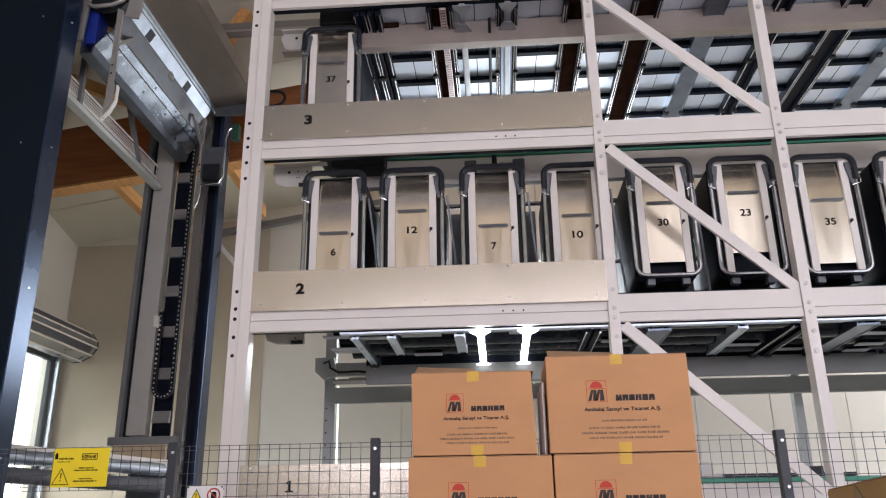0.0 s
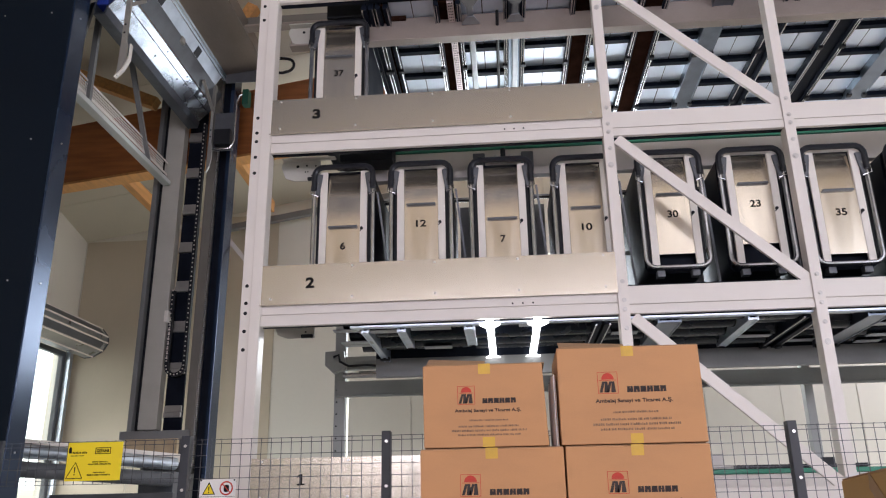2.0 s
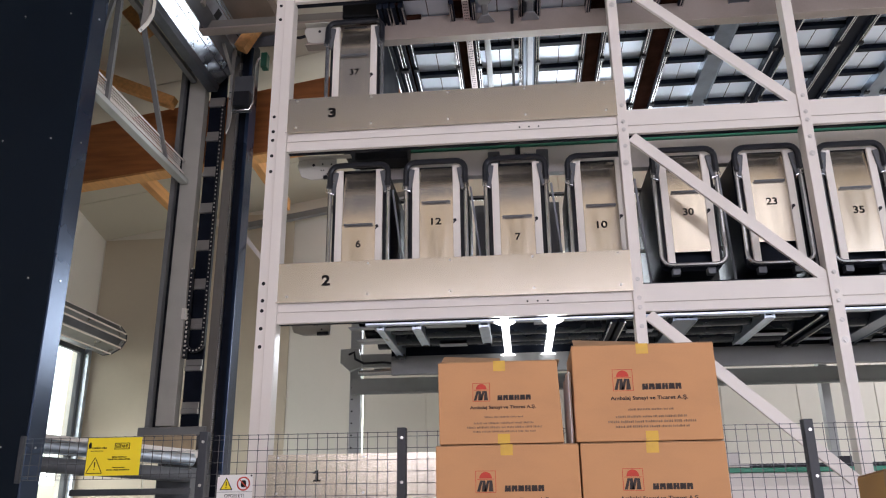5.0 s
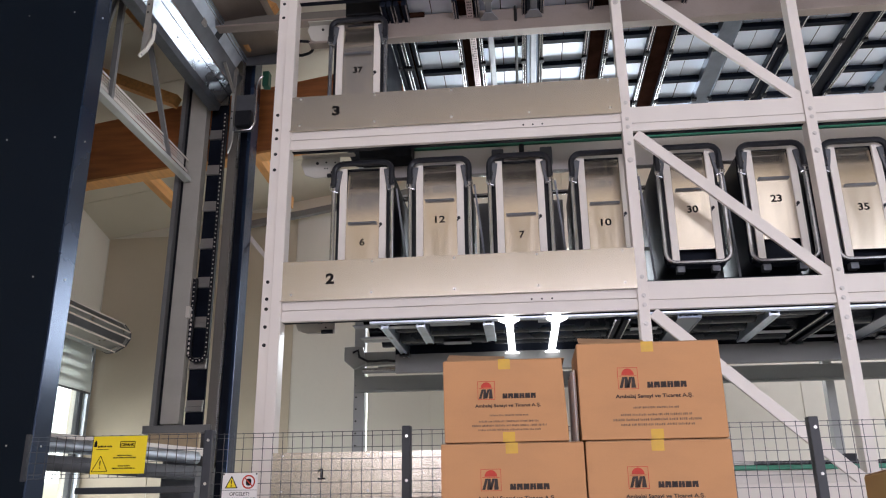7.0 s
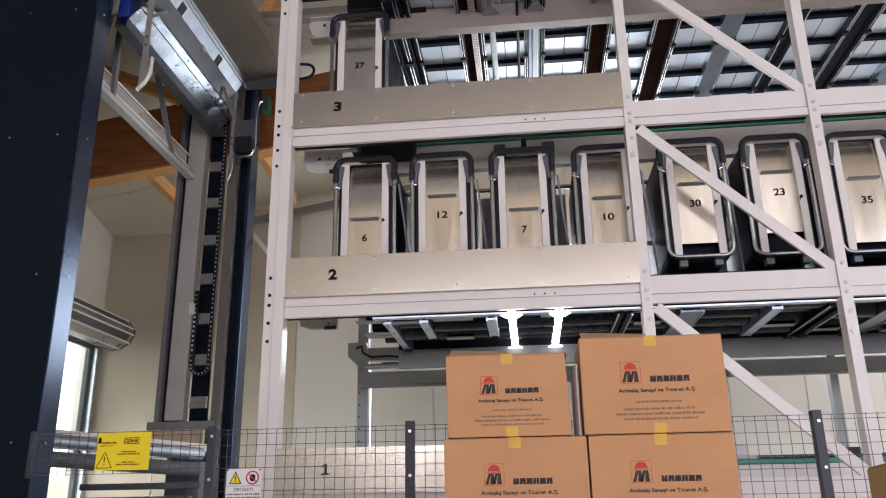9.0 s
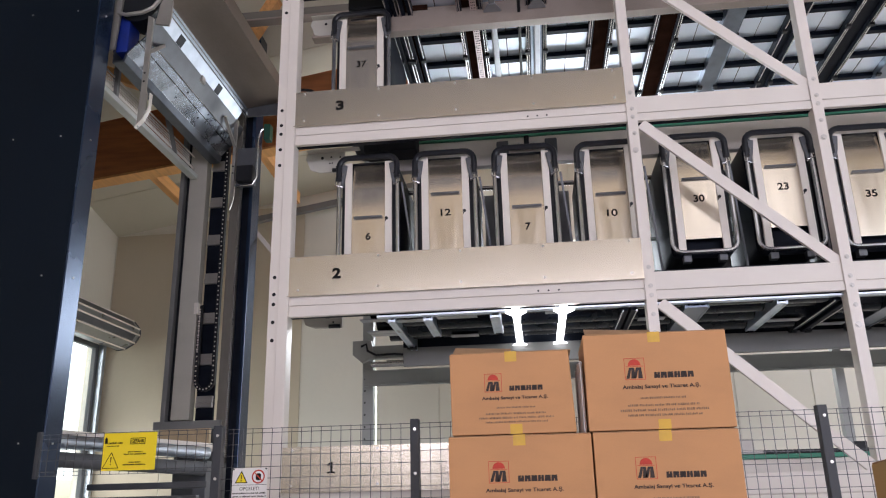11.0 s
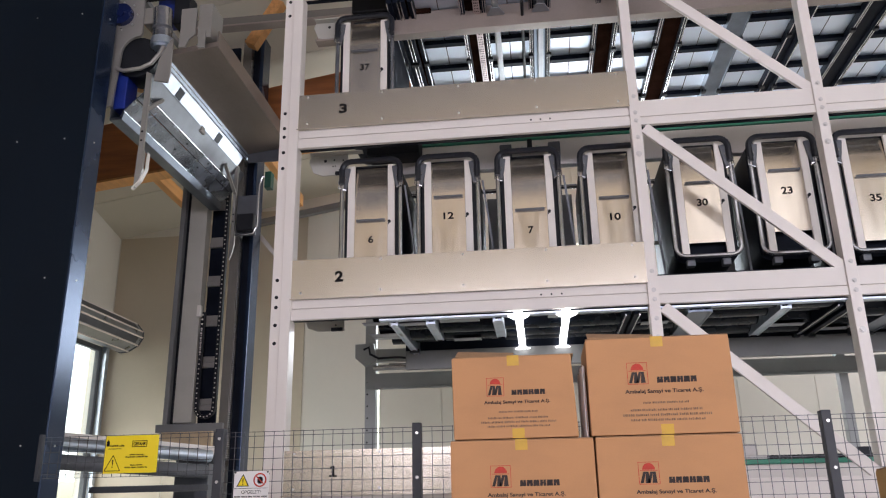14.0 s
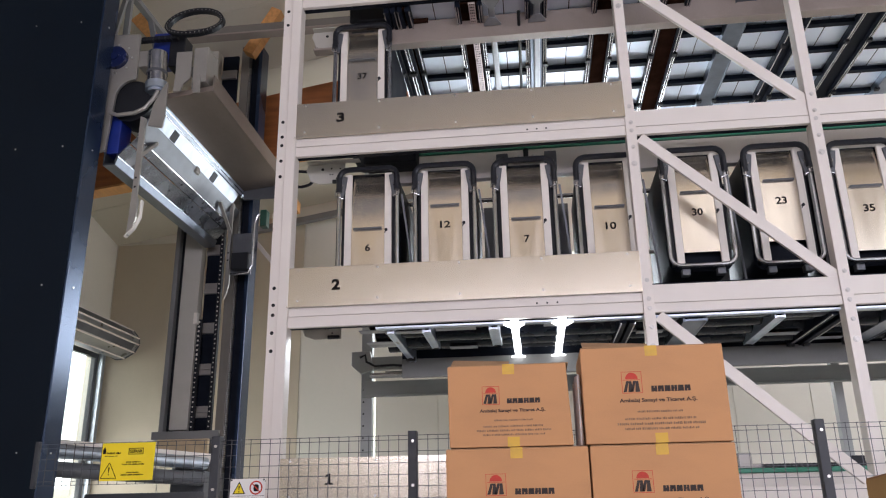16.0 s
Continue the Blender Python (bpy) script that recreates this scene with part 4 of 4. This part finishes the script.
    part("valve_block", box(-2.90, -2.76, 5.2, 5.36, 5.32, 5.62, 0.01), M_BLACK, c)
    part("bracket_plate", plate([(-2.74, 5.34), (-2.60, 5.34), (-2.60, 5.08), (-2.66, 5.03), (-2.68, 4.96), (-2.74, 4.96), (-2.735, 5.15)], "y", 5.03, 5.05, bevel=0.002), M_BEIGE, c)
    part("bracket_box", box(-2.575, -2.455, 5.02, 5.25, 5.03, 5.36, 0.005), M_BEIGE, c)
    part("bracket_tab", box(-2.56, -2.50, 5.01, 5.03, 4.93, 5.10, 0.004), M_BEIGE, c)
    loop = [(-2.66 + 0.25 * math.cos(a), 5.15 + 0.05 * math.sin(a), 5.69 + 0.145 * math.sin(a) * (1.2 if math.sin(a) > 0 else 0.9)) for a in [2 * math.pi * i / 40 for i in range(40)]]
    ch = bmesh.new()
    for a, b in zip(loop, loop[1:] + loop[:1]):
        bar(a, b, 0.035, 0.05, ch)
    for i in range(9):      # the run back to the blue housing
        bar((-3.30 + 0.055 * i, 5.16, 5.575), (-3.25 + 0.055 * i, 5.16, 5.575), 0.035, 0.05, ch)
    chain = part("cable_chain", ch, M_BLACK, c, "black cable chain loop")
    pins = bmesh.new()
    for p in loop:
        box(p[0] - 0.004, p[0] + 0.004, p[1] - 0.029, p[1] - 0.0255, p[2] - 0.004, p[2] + 0.004, 0, pins)
    tagged(part("chain_pins", pins, M_BEIGE, chain), kind="stuff")
    # black hose loop at the far end of the tray, with its pale holder
    hose_path = [(-2.44, 7.18, 5.155), (-2.36, 7.18, 5.165), (-2.26, 7.19, 5.160)] + [(-2.215 + 0.085 * math.sin(q), 7.20, 5.075 + 0.083 * math.cos(q)) for q in [0.25 + 2.6 * i / 9 for i in range(10)]] + [(-2.26, 7.21, 4.985), (-2.36, 7.22, 5.0), (-2.44, 7.22, 5.01)]
    part("hose_loop", sweep(hose_path, 0.017, 8), M_BLACK, c, "black hose loop", True)
    part("hose_holder", box(-2.345, -2.31, 7.20, 7.23, 4.74, 5.03, 0.004), M_BEIGE, c)
    # far end plate, wire and sensor
    part("end_plate", box(-2.93, -2.72, 7.04, 7.07, 3.97, 4.42, 0.006), M_DARKGREY, c)
    part("end_box", box(-2.90, -2.72, 6.95, 7.04, 4.0, 4.18, 0.01), M_BLACK, c)
    part("wire", sweep([(-2.60, 7.0, 4.62), (-2.66, 7.0, 4.60), (-2.69, 7.0, 4.50), (-2.69, 7.0, 4.05), (-2.73, 7.0, 3.97), (-2.92, 7.0, 3.96)], 0.012, 8), M_TUBE, c, "", True)
    part("sensor_box", box(-2.60, -2.53, 6.9, 7.0, 4.44, 4.62, 0.008), M_DARKGREEN, c, "dark green sensor box")
    return c



def head_beam():
    h = thing("head_beam", (-2.4, 6.4, 6.37), "brownish steel beam between the lift mast and the rack", "beam")
    part("web", box(-3.35, -1.45, 6.38, 6.42, 6.39, 6.53, 0.005), M_CHANNEL, h)
    part("flange", box(-3.35, -1.45, 6.30, 6.42, 6.37, 6.39, 0.003), M_TAUPE, h)


def tie():
    t = thing("tie_strut", (-2.8, 7.4, 4.4), "white steel tie strut behind the lift mast", "strut")
    part("tie_bar", bar((-2.86, 7.48, 4.50), (-2.22, 7.48, 3.72), 0.045, 0.03), M_RACK, t)


head_beam()
tie()
cabinet()
mast_loop = mast()
truss()
lift = carriage()


# ---- by the left wall ----
def heater():
    h = thing("air_curtain", (-5.6, 8.6, 3.6), "silver faceted air curtain heater above the door", "air heater")
    form = [(-5.90, 4.20), (-5.74, 4.245), (-5.60, 4.20), (-5.50, 4.08), (-5.495, 3.99), (-5.56, 3.88), (-5.70, 3.80), (-5.82, 3.79), (-5.92, 3.84)]
    part("casing", plate(form, "y", 6.6, 10.2, bevel=0.008), M_HEATER, h)
    mid = Vector((-5.70, 4.02))
    part("end_cap", plate([tuple(mid + (Vector(p) - mid) * 1.04) for p in form], "y", 10.2, 10.23, bevel=0.006), M_DARKGREY, h)
    for p in form[1:7]:
        part("rib", rod((p[0], 6.6, p[1]), (p[0], 10.2, p[1]), 0.012, 8), M_STRIP, h)
    for (x0, z0), (x1, z1) in ((form[2], form[3]), (form[4], form[5])):
        part("inlet", plate([(x0 * 0.85 + x1 * 0.15 + 0.004, z0 * 0.85 + z1 * 0.15), (x0 * 0.15 + x1 * 0.85 + 0.004, z0 * 0.15 + z1 * 0.85), (x0 * 0.15 + x1 * 0.85 - 0.01, z0 * 0.15 + z1 * 0.85), (x0 * 0.85 + x1 * 0.15 - 0.01, z0 * 0.85 + z1 * 0.15)], "y", 6.7, 10.1), M_DARKGREY, h, "dark grey inlet grille")
    part("wall_bracket", box(-6.21, -5.8, 9.9, 10.0, 3.95, 4.05, 0.005), M_DARKGREY, h)
    part("wall_bracket", box(-6.21, -5.8, 7.5, 7.6, 3.95, 4.05, 0.005), M_DARKGREY, h)


def conveyor():
    k = thing("roller_table", (-3.0, 5.9, 0), "steel roller table with bright rollers behind the fence", "conveyor")
    a, b = Vector((-3.62, 5.30, 2.085)), Vector((-2.86, 6.60, 2.045))
    d = Vector((0.35, 0.0, -0.05))
    part("roller", rod(a, b, 0.055, 20), M_GALV_BLUE, k, "bright steel roller", True)
    part("roller", rod(a + Vector((0.02, -0.12, -0.14)), b + Vector((0.02, -0.12, -0.14)), 0.06, 20), M_DARKGREY, k, "", True)
    part("top_sheet", bar(a + Vector((0.0, 0.15, 0.06)), b + Vector((0.0, 0.15, 0.06)), 0.02, 0.07, up=(0, 0, 1)), M_STRIP, k)
    part("end_board", box(-3.49, -2.98, 6.9, 6.95, 2.06, 2.30, 0.004), M_WOOD, k, "raw wooden board")
    part("cross_tube", box(-3.45, -2.45, 5.45, 5.51, 1.60, 1.66, 0.005), M_DARKGREY, k)
    part("cross_tube", box(-3.5, -2.5, 5.75, 5.81, 1.72, 1.77, 0.005), M_DARKGREY, k)
    for x in (-3.42, -2.50):
        part("leg", box(x - 0.03, x + 0.03, 5.45, 5.51, 0, 1.60, 0.004), M_DARKGREY, k)
    part("leg", box(-2.98, -2.86, 6.6, 6.75, 0, 1.98, 0.004), M_DARKGREY, k)
    part("leg", box(-3.66, -3.58, 5.3, 5.38, 0, 2.03, 0.004), M_DARKGREY, k)
    part("brace", bar((-2.95, 5.48, 1.2), (-2.62, 5.48, 1.6), 0.05, 0.03), M_DARKGREY, k)


def shutter():
    """A slatted shutter that comes down before the door window slat by slat; drawn gathered up."""
    s = thing("roller_shutter", (-6.17, 8.7, 3.96), "pale slatted roller shutter at the door window", "shutter")
    slats = []
    for i in range(5):
        x = -6.19 + 0.014 * i
        slat = part("slat", box(x, x + 0.008, 7.02, 10.44, 3.99, 4.15, 0.002), M_SLAT, s)
        part("rail", box(x - 0.002, x + 0.010, 7.02, 10.44, 3.96, 3.988, 0.002), M_PVC, slat, "dark rail")
        slats.append(slat)
    return slats


heater()
conveyor()
slats = shutter()


# ---- fence ----
FY = 4.2


def mesh_panel(x0, x1, z0, z1, parent):
    bm = bmesh.new()
    r = 0.0017
    n = round((x1 - x0) / 0.060)
    for i in range(n + 1):
        x = x0 + (x1 - x0) * i / n
        box(x - r, x + r, FY + 0.004 - r, FY + 0.004 + r, z0, z1, 0, bm)
        box(x - r, x + r, FY - 0.012, FY + 0.004, z1 - 2 * r, z1, 0, bm)
    zs = [z1 - 0.028]
    while zs[-1] - 0.066 > z0:
        zs.append(zs[-1] - 0.066)
    for z in zs + [z0, z1 - 0.003]:
        box(x0, x1, FY - r, FY + r, z - r, z + r, 0, bm)
    return part("mesh_panel", bm, M_WIRE, parent)


def fence():
    f = thing("safety_fence", (0, FY, 0), "dark steel safety fence with wire mesh panels", "fence")
    for x in (-1.793, -0.594, 0.56, 1.708, 2.87):
        post = part("post", box(x - 0.026, x + 0.026, FY - 0.035, FY + 0.03, 0, 2.03, 0.004), M_FENCE, f)
        for z in (1.97, 1.72, 1.0, 0.3):
            part("bolt", rod((x + 0.003, FY - 0.042, z), (x + 0.003, FY - 0.034, z), 0.009, 8), M_STEEL, post)
        part("foot_plate", box(x - 0.07, x + 0.07, FY - 0.07, FY + 0.07, 0, 0.012, 0.003), M_FENCE, post)
    for a, b in ((-1.767, -0.620), (-0.568, 0.534), (0.586, 1.682), (1.734, 2.844)):
        mesh_panel(a, b, 0.12, 2.01, f)
    mesh_panel(-2.95, -1.819, 1.765, 2.015, f)
    part("end_post", box(-2.965, -2.94, FY - 0.015, FY + 0.015, 1.75, 2.03, 0.003), M_FENCE, f)
    return f


def strokes(rows, y, material, parent, name="print"):
    """Unreadable lines of print: bars of about a word's width."""
    bm = bmesh.new()
    for x0, x1, z, h in rows:
        x, left = x0, 6
        while x < x1:
            w = random.uniform(0.35, 0.7) * h
            top = random.choice((0.5, 0.5, 0.28))
            box(x, x + w, y - 0.0008, y, z - h * 0.5, z + h * top, 0, bm)
            left -= 1
            x += w + h * (0.25 if left else 0.7)
            left = left or random.randint(3, 9)
    tagged(part(name, bm, material, parent), kind="stuff")


def signs():
    y = FY - 0.012
    s = thing("warning_sign", (-2.37, y, 1.88), "yellow danger sign with black triangle on the fence", "sign")
    part("board", box(-2.522, -2.182, y - 0.003, y, 1.785, 2.008, 0.001), M_YELLOW, s)
    z = y - 0.0035
    tri = bmesh.new()
    P = [Vector((-2.515, 1.80)), Vector((-2.415, 1.80)), Vector((-2.465, 1.892))]
    for i in range(3):
        a, b = P[i], P[(i + 1) % 3]
        bar((a.x, z, a.y), (b.x, z, b.y), 0.004, 0.0012, tri)
    part("triangle", tri, M_INK, s)
    part("exclamation_mark", plate([(-2.469, 1.865), (-2.461, 1.865), (-2.463, 1.832), (-2.467, 1.832)], "y", z - 0.0008, z, box(-2.468, -2.462, z - 0.0008, z, 1.818, 1.826)), M_INK, s)
    fr = bmesh.new()
    for a, b, c, d in ((-2.35, -2.255, 1.972, 1.976), (-2.35, -2.255, 1.938, 1.942), (-2.35, -2.346, 1.938, 1.976), (-2.259, -2.255, 1.938, 1.976)):
        box(a, b, z - 0.0008, z, c, d, 0, fr)
    part("frame_line", fr, M_INK, s)
    writing("GEFAHR", -2.3025, z, 1.957, 0.019, M_INK, s, "word", width=0.080, bold=0.04)
    strokes([(-2.49, -2.40, 1.948, 0.011), (-2.50, -2.42, 1.93, 0.005), (-2.36, -2.27, 1.893, 0.007), (-2.385, -2.245, 1.880, 0.008), (-2.35, -2.27, 1.832, 0.007), (-2.385, -2.245, 1.818, 0.008)], z, M_INK, s)
    part("emblem", plate([(-2.515, 1.972), (-2.505, 1.985), (-2.497, 1.972), (-2.495, 1.945), (-2.515, 1.945)], "y", z - 0.0008, z), M_INK, s)

    w = thing("notice_sign", (-1.585, y, 1.62), "white notice with yellow triangle and red prohibition ring on the fence", "sign")
    part("board", box(-1.692, -1.478, y - 0.003, y, 1.47, 1.778, 0.001), M_WHITE, w)
    z = y - 0.0032
    part("warning_triangle", plate([(-1.675, 1.692), (-1.597, 1.692), (-1.636, 1.764)], "y", z - 0.0008, z), M_INK, w)
    part("triangle_field", plate([(-1.666, 1.697), (-1.606, 1.697), (-1.636, 1.753)], "y", z - 0.0016, z - 0.0009), M_YELLOW, w)
    part("exclamation_mark", plate([(-1.640, 1.738), (-1.632, 1.738), (-1.634, 1.714), (-1.638, 1.714)], "y", z - 0.0024, z - 0.0017, box(-1.639, -1.633, z - 0.0024, z - 0.0017, 1.702, 1.709)), M_INK, w)
    ring = sweep([(-1.533 + 0.036 * math.cos(a), z, 1.727 + 0.036 * math.sin(a)) for a in [2 * math.pi * i / 28 for i in range(28)]], 0.0042, 6, True)
    bar((-1.558, z, 1.752), (-1.508, z, 1.702), 0.006, 0.004, ring)
    part("prohibition_ring", ring, M_RED, w)
    part("palm_symbol", plate(rounded(-1.548, -1.516, 1.706, 1.746, 0.012), "y", z - 0.0008, z), M_INK, w)
    part("rule", box(-1.69, -1.48, z - 0.0006, z, 1.680, 1.682), M_INK, w)
    writing("OPGELET!", -1.585, z, 1.660, 0.019, M_INK, w, "word", width=0.118)
    strokes([(-1.685, -1.485, 1.634 - 0.018 * i, 0.008) for i in range(8)], z, M_INK, w)
    for x in (-1.684, -1.486):
        part("rivet", rod((x, y - 0.008, 1.772), (x, y - 0.002, 1.772), 0.005, 8), M_BLACK, w)


fence()
signs()


# ---- cartons ----
def carton(x0, x1, z0, z1, m=None, y0=3.2, y1=3.62, printed=True, skew=0.0, flap=False, tapes=(True, True), body=None, label="brown printed cardboard carton with yellow tape"):
    c = thing("carton", ((x0 + x1) / 2, (y0 + y1) / 2, z0), label, "carton", "stacked cartons")
    w, h = x1 - x0, z1 - z0
    bm = box(x0, x1, y0, y1, z0 + 0.001, z1 - 0.004, 0.005)
    for v in bm.verts:      # slight bulge and crush of the walls
        f = 4 * (v.co.z - z0) / h * (1 - (v.co.z - z0) / h)
        v.co.x += skew * (v.co.z - z0) / h * (1 if v.co.x > (x0 + x1) / 2 else 0.3)
    part("body", bm, body or M_CARTON, c)
    ym = (y0 + y1) / 2
    part("top_flap", box(x0 + 0.003, x1 - 0.003, y0 + 0.003, ym - 0.002, z1 - 0.004, z1, 0.001), M_CARTON_IN, c)
    part("top_flap", box(x0 + 0.003, x1 - 0.003, ym + 0.002, y1 - 0.003, z1 - 0.004, z1, 0.001), M_CARTON_IN, c)
    if flap:
        lift_flap = box(-w * 0.24, w * 0.24, -0.002, 0.002, 0, 0.12, 0.0008)
        lift_flap.transform(Matrix.Translation((x0 + w * 0.26, y0 + 0.02, z1 - 0.002)) @ pose(0, 0, 0, -68, 3, 0))
        part("open_flap", lift_flap, M_CARTON_IN, c)
    xm = (x0 + x1) / 2
    tw = 0.028
    if tapes[0]:
        part("tape", box(xm - tw, xm + tw, y0 - 0.0012, y0 - 0.0002, z1 - 0.048, z1, 0, box(xm - tw, xm + tw, y0, y1, z1, z1 + 0.001)), M_TAPE, c, "yellow tape")
    if tapes[1]:
        part("tape", box(xm - tw + 0.012, xm + tw + 0.012, y0 - 0.0012, y0 - 0.0002, z0 + 0.001, z0 + 0.045), M_TAPE, c, "yellow tape")
    if printed:
        y = y0 - 0.0008
        ex, ez, ew, eh = x0 + 0.348 * w, z0 + 0.62 * h, 0.142 * w, 0.225 * h
        fr = bmesh.new()
        t = 0.0022
        for a, b, d, e in ((ex - ew / 2, ex + ew / 2, ez + eh / 2 - t, ez + eh / 2), (ex - ew / 2, ex + ew / 2, ez - eh / 2, ez - eh / 2 + t),
                           (ex - ew / 2, ex - ew / 2 + t, ez - eh / 2, ez + eh / 2), (ex + ew / 2 - t, ex + ew / 2, ez - eh / 2, ez + eh / 2)):
            box(a, b, y - 0.0006, y, d, e, 0, fr)
        box(ex - ew * 0.42, ex + ew * 0.42, y - 0.0006, y, ez + eh * 0.10, ez + eh * 0.125, 0, fr)
        dome = [(ex + ew * 0.31 * math.cos(a), ez + eh * 0.15 + eh * 0.30 * math.sin(a)) for a in [math.pi * i / 14 for i in range(15)]]
        plate(dome, "y", y - 0.0006, y, fr)
        part("emblem", fr, M_RED, c, "red half-disc emblem")
        em = bmesh.new()
        for s in (-1, 1):
            cx = ex + s * ew * 0.17
            plate([(cx - ew * 0.27, ez - eh * 0.44), (cx - ew * 0.12, ez - eh * 0.44), (cx + ew * 0.03, ez + eh * 0.06), (cx - ew * 0.10, ez + eh * 0.06)], "y", y - 0.0006, y, em)
            plate([(cx - ew * 0.03, ez - eh * 0.44), (cx + ew * 0.20, ez - eh * 0.44), (cx + ew * 0.15, ez + eh * 0.06), (cx + ew * 0.02, ez + eh * 0.06)], "y", y - 0.0006, y, em)
        part("emblem_foot", em, M_PRINT, c)
        # the maker's word as six heavy blocks
        bx, bz, bw, bh = x0 + 0.478 * w, z0 + 0.548 * h, 0.275 * w, 0.062 * h
        for i in range(6):
            a = bx + bw * i / 6
            wd = plate([(a, bz - bh / 2), (a + bw * 0.068, bz - bh / 2), (a + bw * 0.076, bz + bh / 2), (a + bw * 0.010, bz + bh / 2)], "y", y - 0.0006, y)
            plate([(a + bw * 0.086, bz - bh / 2), (a + bw * 0.154, bz - bh / 2), (a + bw * 0.150, bz + bh / 2), (a + bw * 0.09, bz + bh / 2)], "y", y - 0.0006, y, wd)
            box(a + bw * 0.06, a + bw * 0.10, y - 0.0006, y, bz - bh * (0.10 if i % 2 else 0.45), bz + bh * (0.45 if i % 3 else 0.12), 0, wd)
            part("print_block", wd, M_PRINT, c)
        writing("Ambalaj Sanayi ve Ticaret A.\u015e.", x0 + 0.52 * w, y - 0.0002, z0 + 0.43 * h, 0.036 * h, M_PRINT, c, "print_line", width=0.535 * w, bold=0.035)
        strokes([(x0 + 0.37 * w, x0 + 0.68 * w, z0 + 0.318 * h, 0.020 * h), (x0 + 0.28 * w, x0 + 0.76 * w, z0 + 0.246 * h, 0.022 * h),
                 (x0 + 0.225 * w, x0 + 0.82 * w, z0 + 0.196 * h, 0.024 * h), (x0 + 0.275 * w, x0 + 0.775 * w, z0 + 0.146 * h, 0.022 * h)], y, M_SMALLPRINT, c, "small_print")
    if m:
        c.matrix_world = m
    return c


def pallet(x0, x1, y0, y1, top):
    p = thing("pallet", ((x0 + x1) / 2, (y0 + y1) / 2, 0), "raw wooden pallet under the cartons", "pallet")
    for i in range(5):
        y = y0 + (y1 - y0 - 0.09) * i / 4
        part("board", box(x0, x1, y, y + 0.09, top - 0.02, top, 0.002), M_WOOD, p)
    for x in (x0, (x0 + x1) / 2 - 0.05, x1 - 0.1):
        part("runner", box(x, x + 0.1, y0, y1, 0, top - 0.02, 0.003), M_WOOD, p)


pallet(-0.32, 1.05, 3.18, 4.0, 0.12)
for i in range(4):
    z = 0.122 + 0.4295 * i
    carton(-0.29, 0.362, z, z + 0.428)
    carton(0.370, 1.012, z, z + 0.428)
carton(-0.272, 0.300, 1.842, 2.225, skew=-0.015, flap=True)
carton(0.356, 1.010, 1.842, 2.288, flap=True)
wrap = thing("plastic_film", (0.342, 3.4, 1.842), "white plastic film tucked upright between two cartons", "plastic film")
fold = [(0.336 + 0.011 * math.sin(j * 1.7), 3.225 + 0.03 * j) for j in range(11)]
fm = plate(fold + [(x + 0.002, y) for x, y in fold[::-1]], "z", 1.843, 2.17)
part("sheet", fm, M_WHITE, wrap)
b_low = "plain ochre cardboard carton with brown tape"
b_top = "plain ochre cardboard carton with crooked brown tape"
pallet(0.92, 1.50, 1.20, 1.95, 0.10)
for i in range(4):
    c = carton(-0.2, 0.2, 0, 0.38, y0=-0.4, y1=0.4, printed=False, tapes=(False, False), body=M_OCHRE, label=b_top if i == 3 else b_low)
    if i == 3:
        part("tape", bar((c.location.x - 0.2012, -0.02, 0.362), (c.location.x - 0.2012, -0.34, 0.215), 0.045, 0.001, up=(1, 0, 0)), M_BROWNTAPE, c, "brown tape")
    c.matrix_world = pose(1.199, 1.566, 0.102 + 0.381 * i, 0, 0, -12.4)


# ---- what moves ----
LIFT = ((0, 4.75), (0.5, 4.835), (1, 4.92), (1.5, 5.01), (2, 5.105), (2.5, 5.19), (3, 5.275), (3.5, 5.36), (4, 5.44), (4.5, 5.515), (5.0, 5.555), (5.5, 5.53), (6, 5.455),
        (6.5, 5.37), (7, 5.295), (7.5, 5.21), (8, 5.12), (8.5, 5.03), (9, 4.94), (9.5, 4.855), (10, 4.77), (10.5, 4.685), (11, 4.595), (11.5, 4.51), (12, 4.415), (12.5, 4.325),
        (13, 4.24), (13.5, 4.16), (14, 4.075), (14.5, 3.99), (15, 3.905), (15.5, 3.82), (16, 3.73))


SHUTTER = ((0, 0.0), (5.6, 0.0), (6.0, -0.05), (6.3, -0.25), (6.6, -0.48), (7.0, -0.72), (7.5, -0.88), (8.0, -0.68), (8.5, -0.40), (9.0, -0.10), (9.4, 0.0), (10.0, 0.0), (16, 0.0))


def motions():
    walk(mast_loop, [(t, pose(0, 0, 0.48 * (z - 4.75))) for t, z in LIFT])
    for i, slat in enumerate(slats):
        walk(slat, [(t, pose(0, 0, z * (i + 1) / 5)) for t, z in SHUTTER])
    walk(lift, [(t, pose(-3.0, 6.1, 4.3 + z - 3.73)) for t, z in LIFT])


motions()
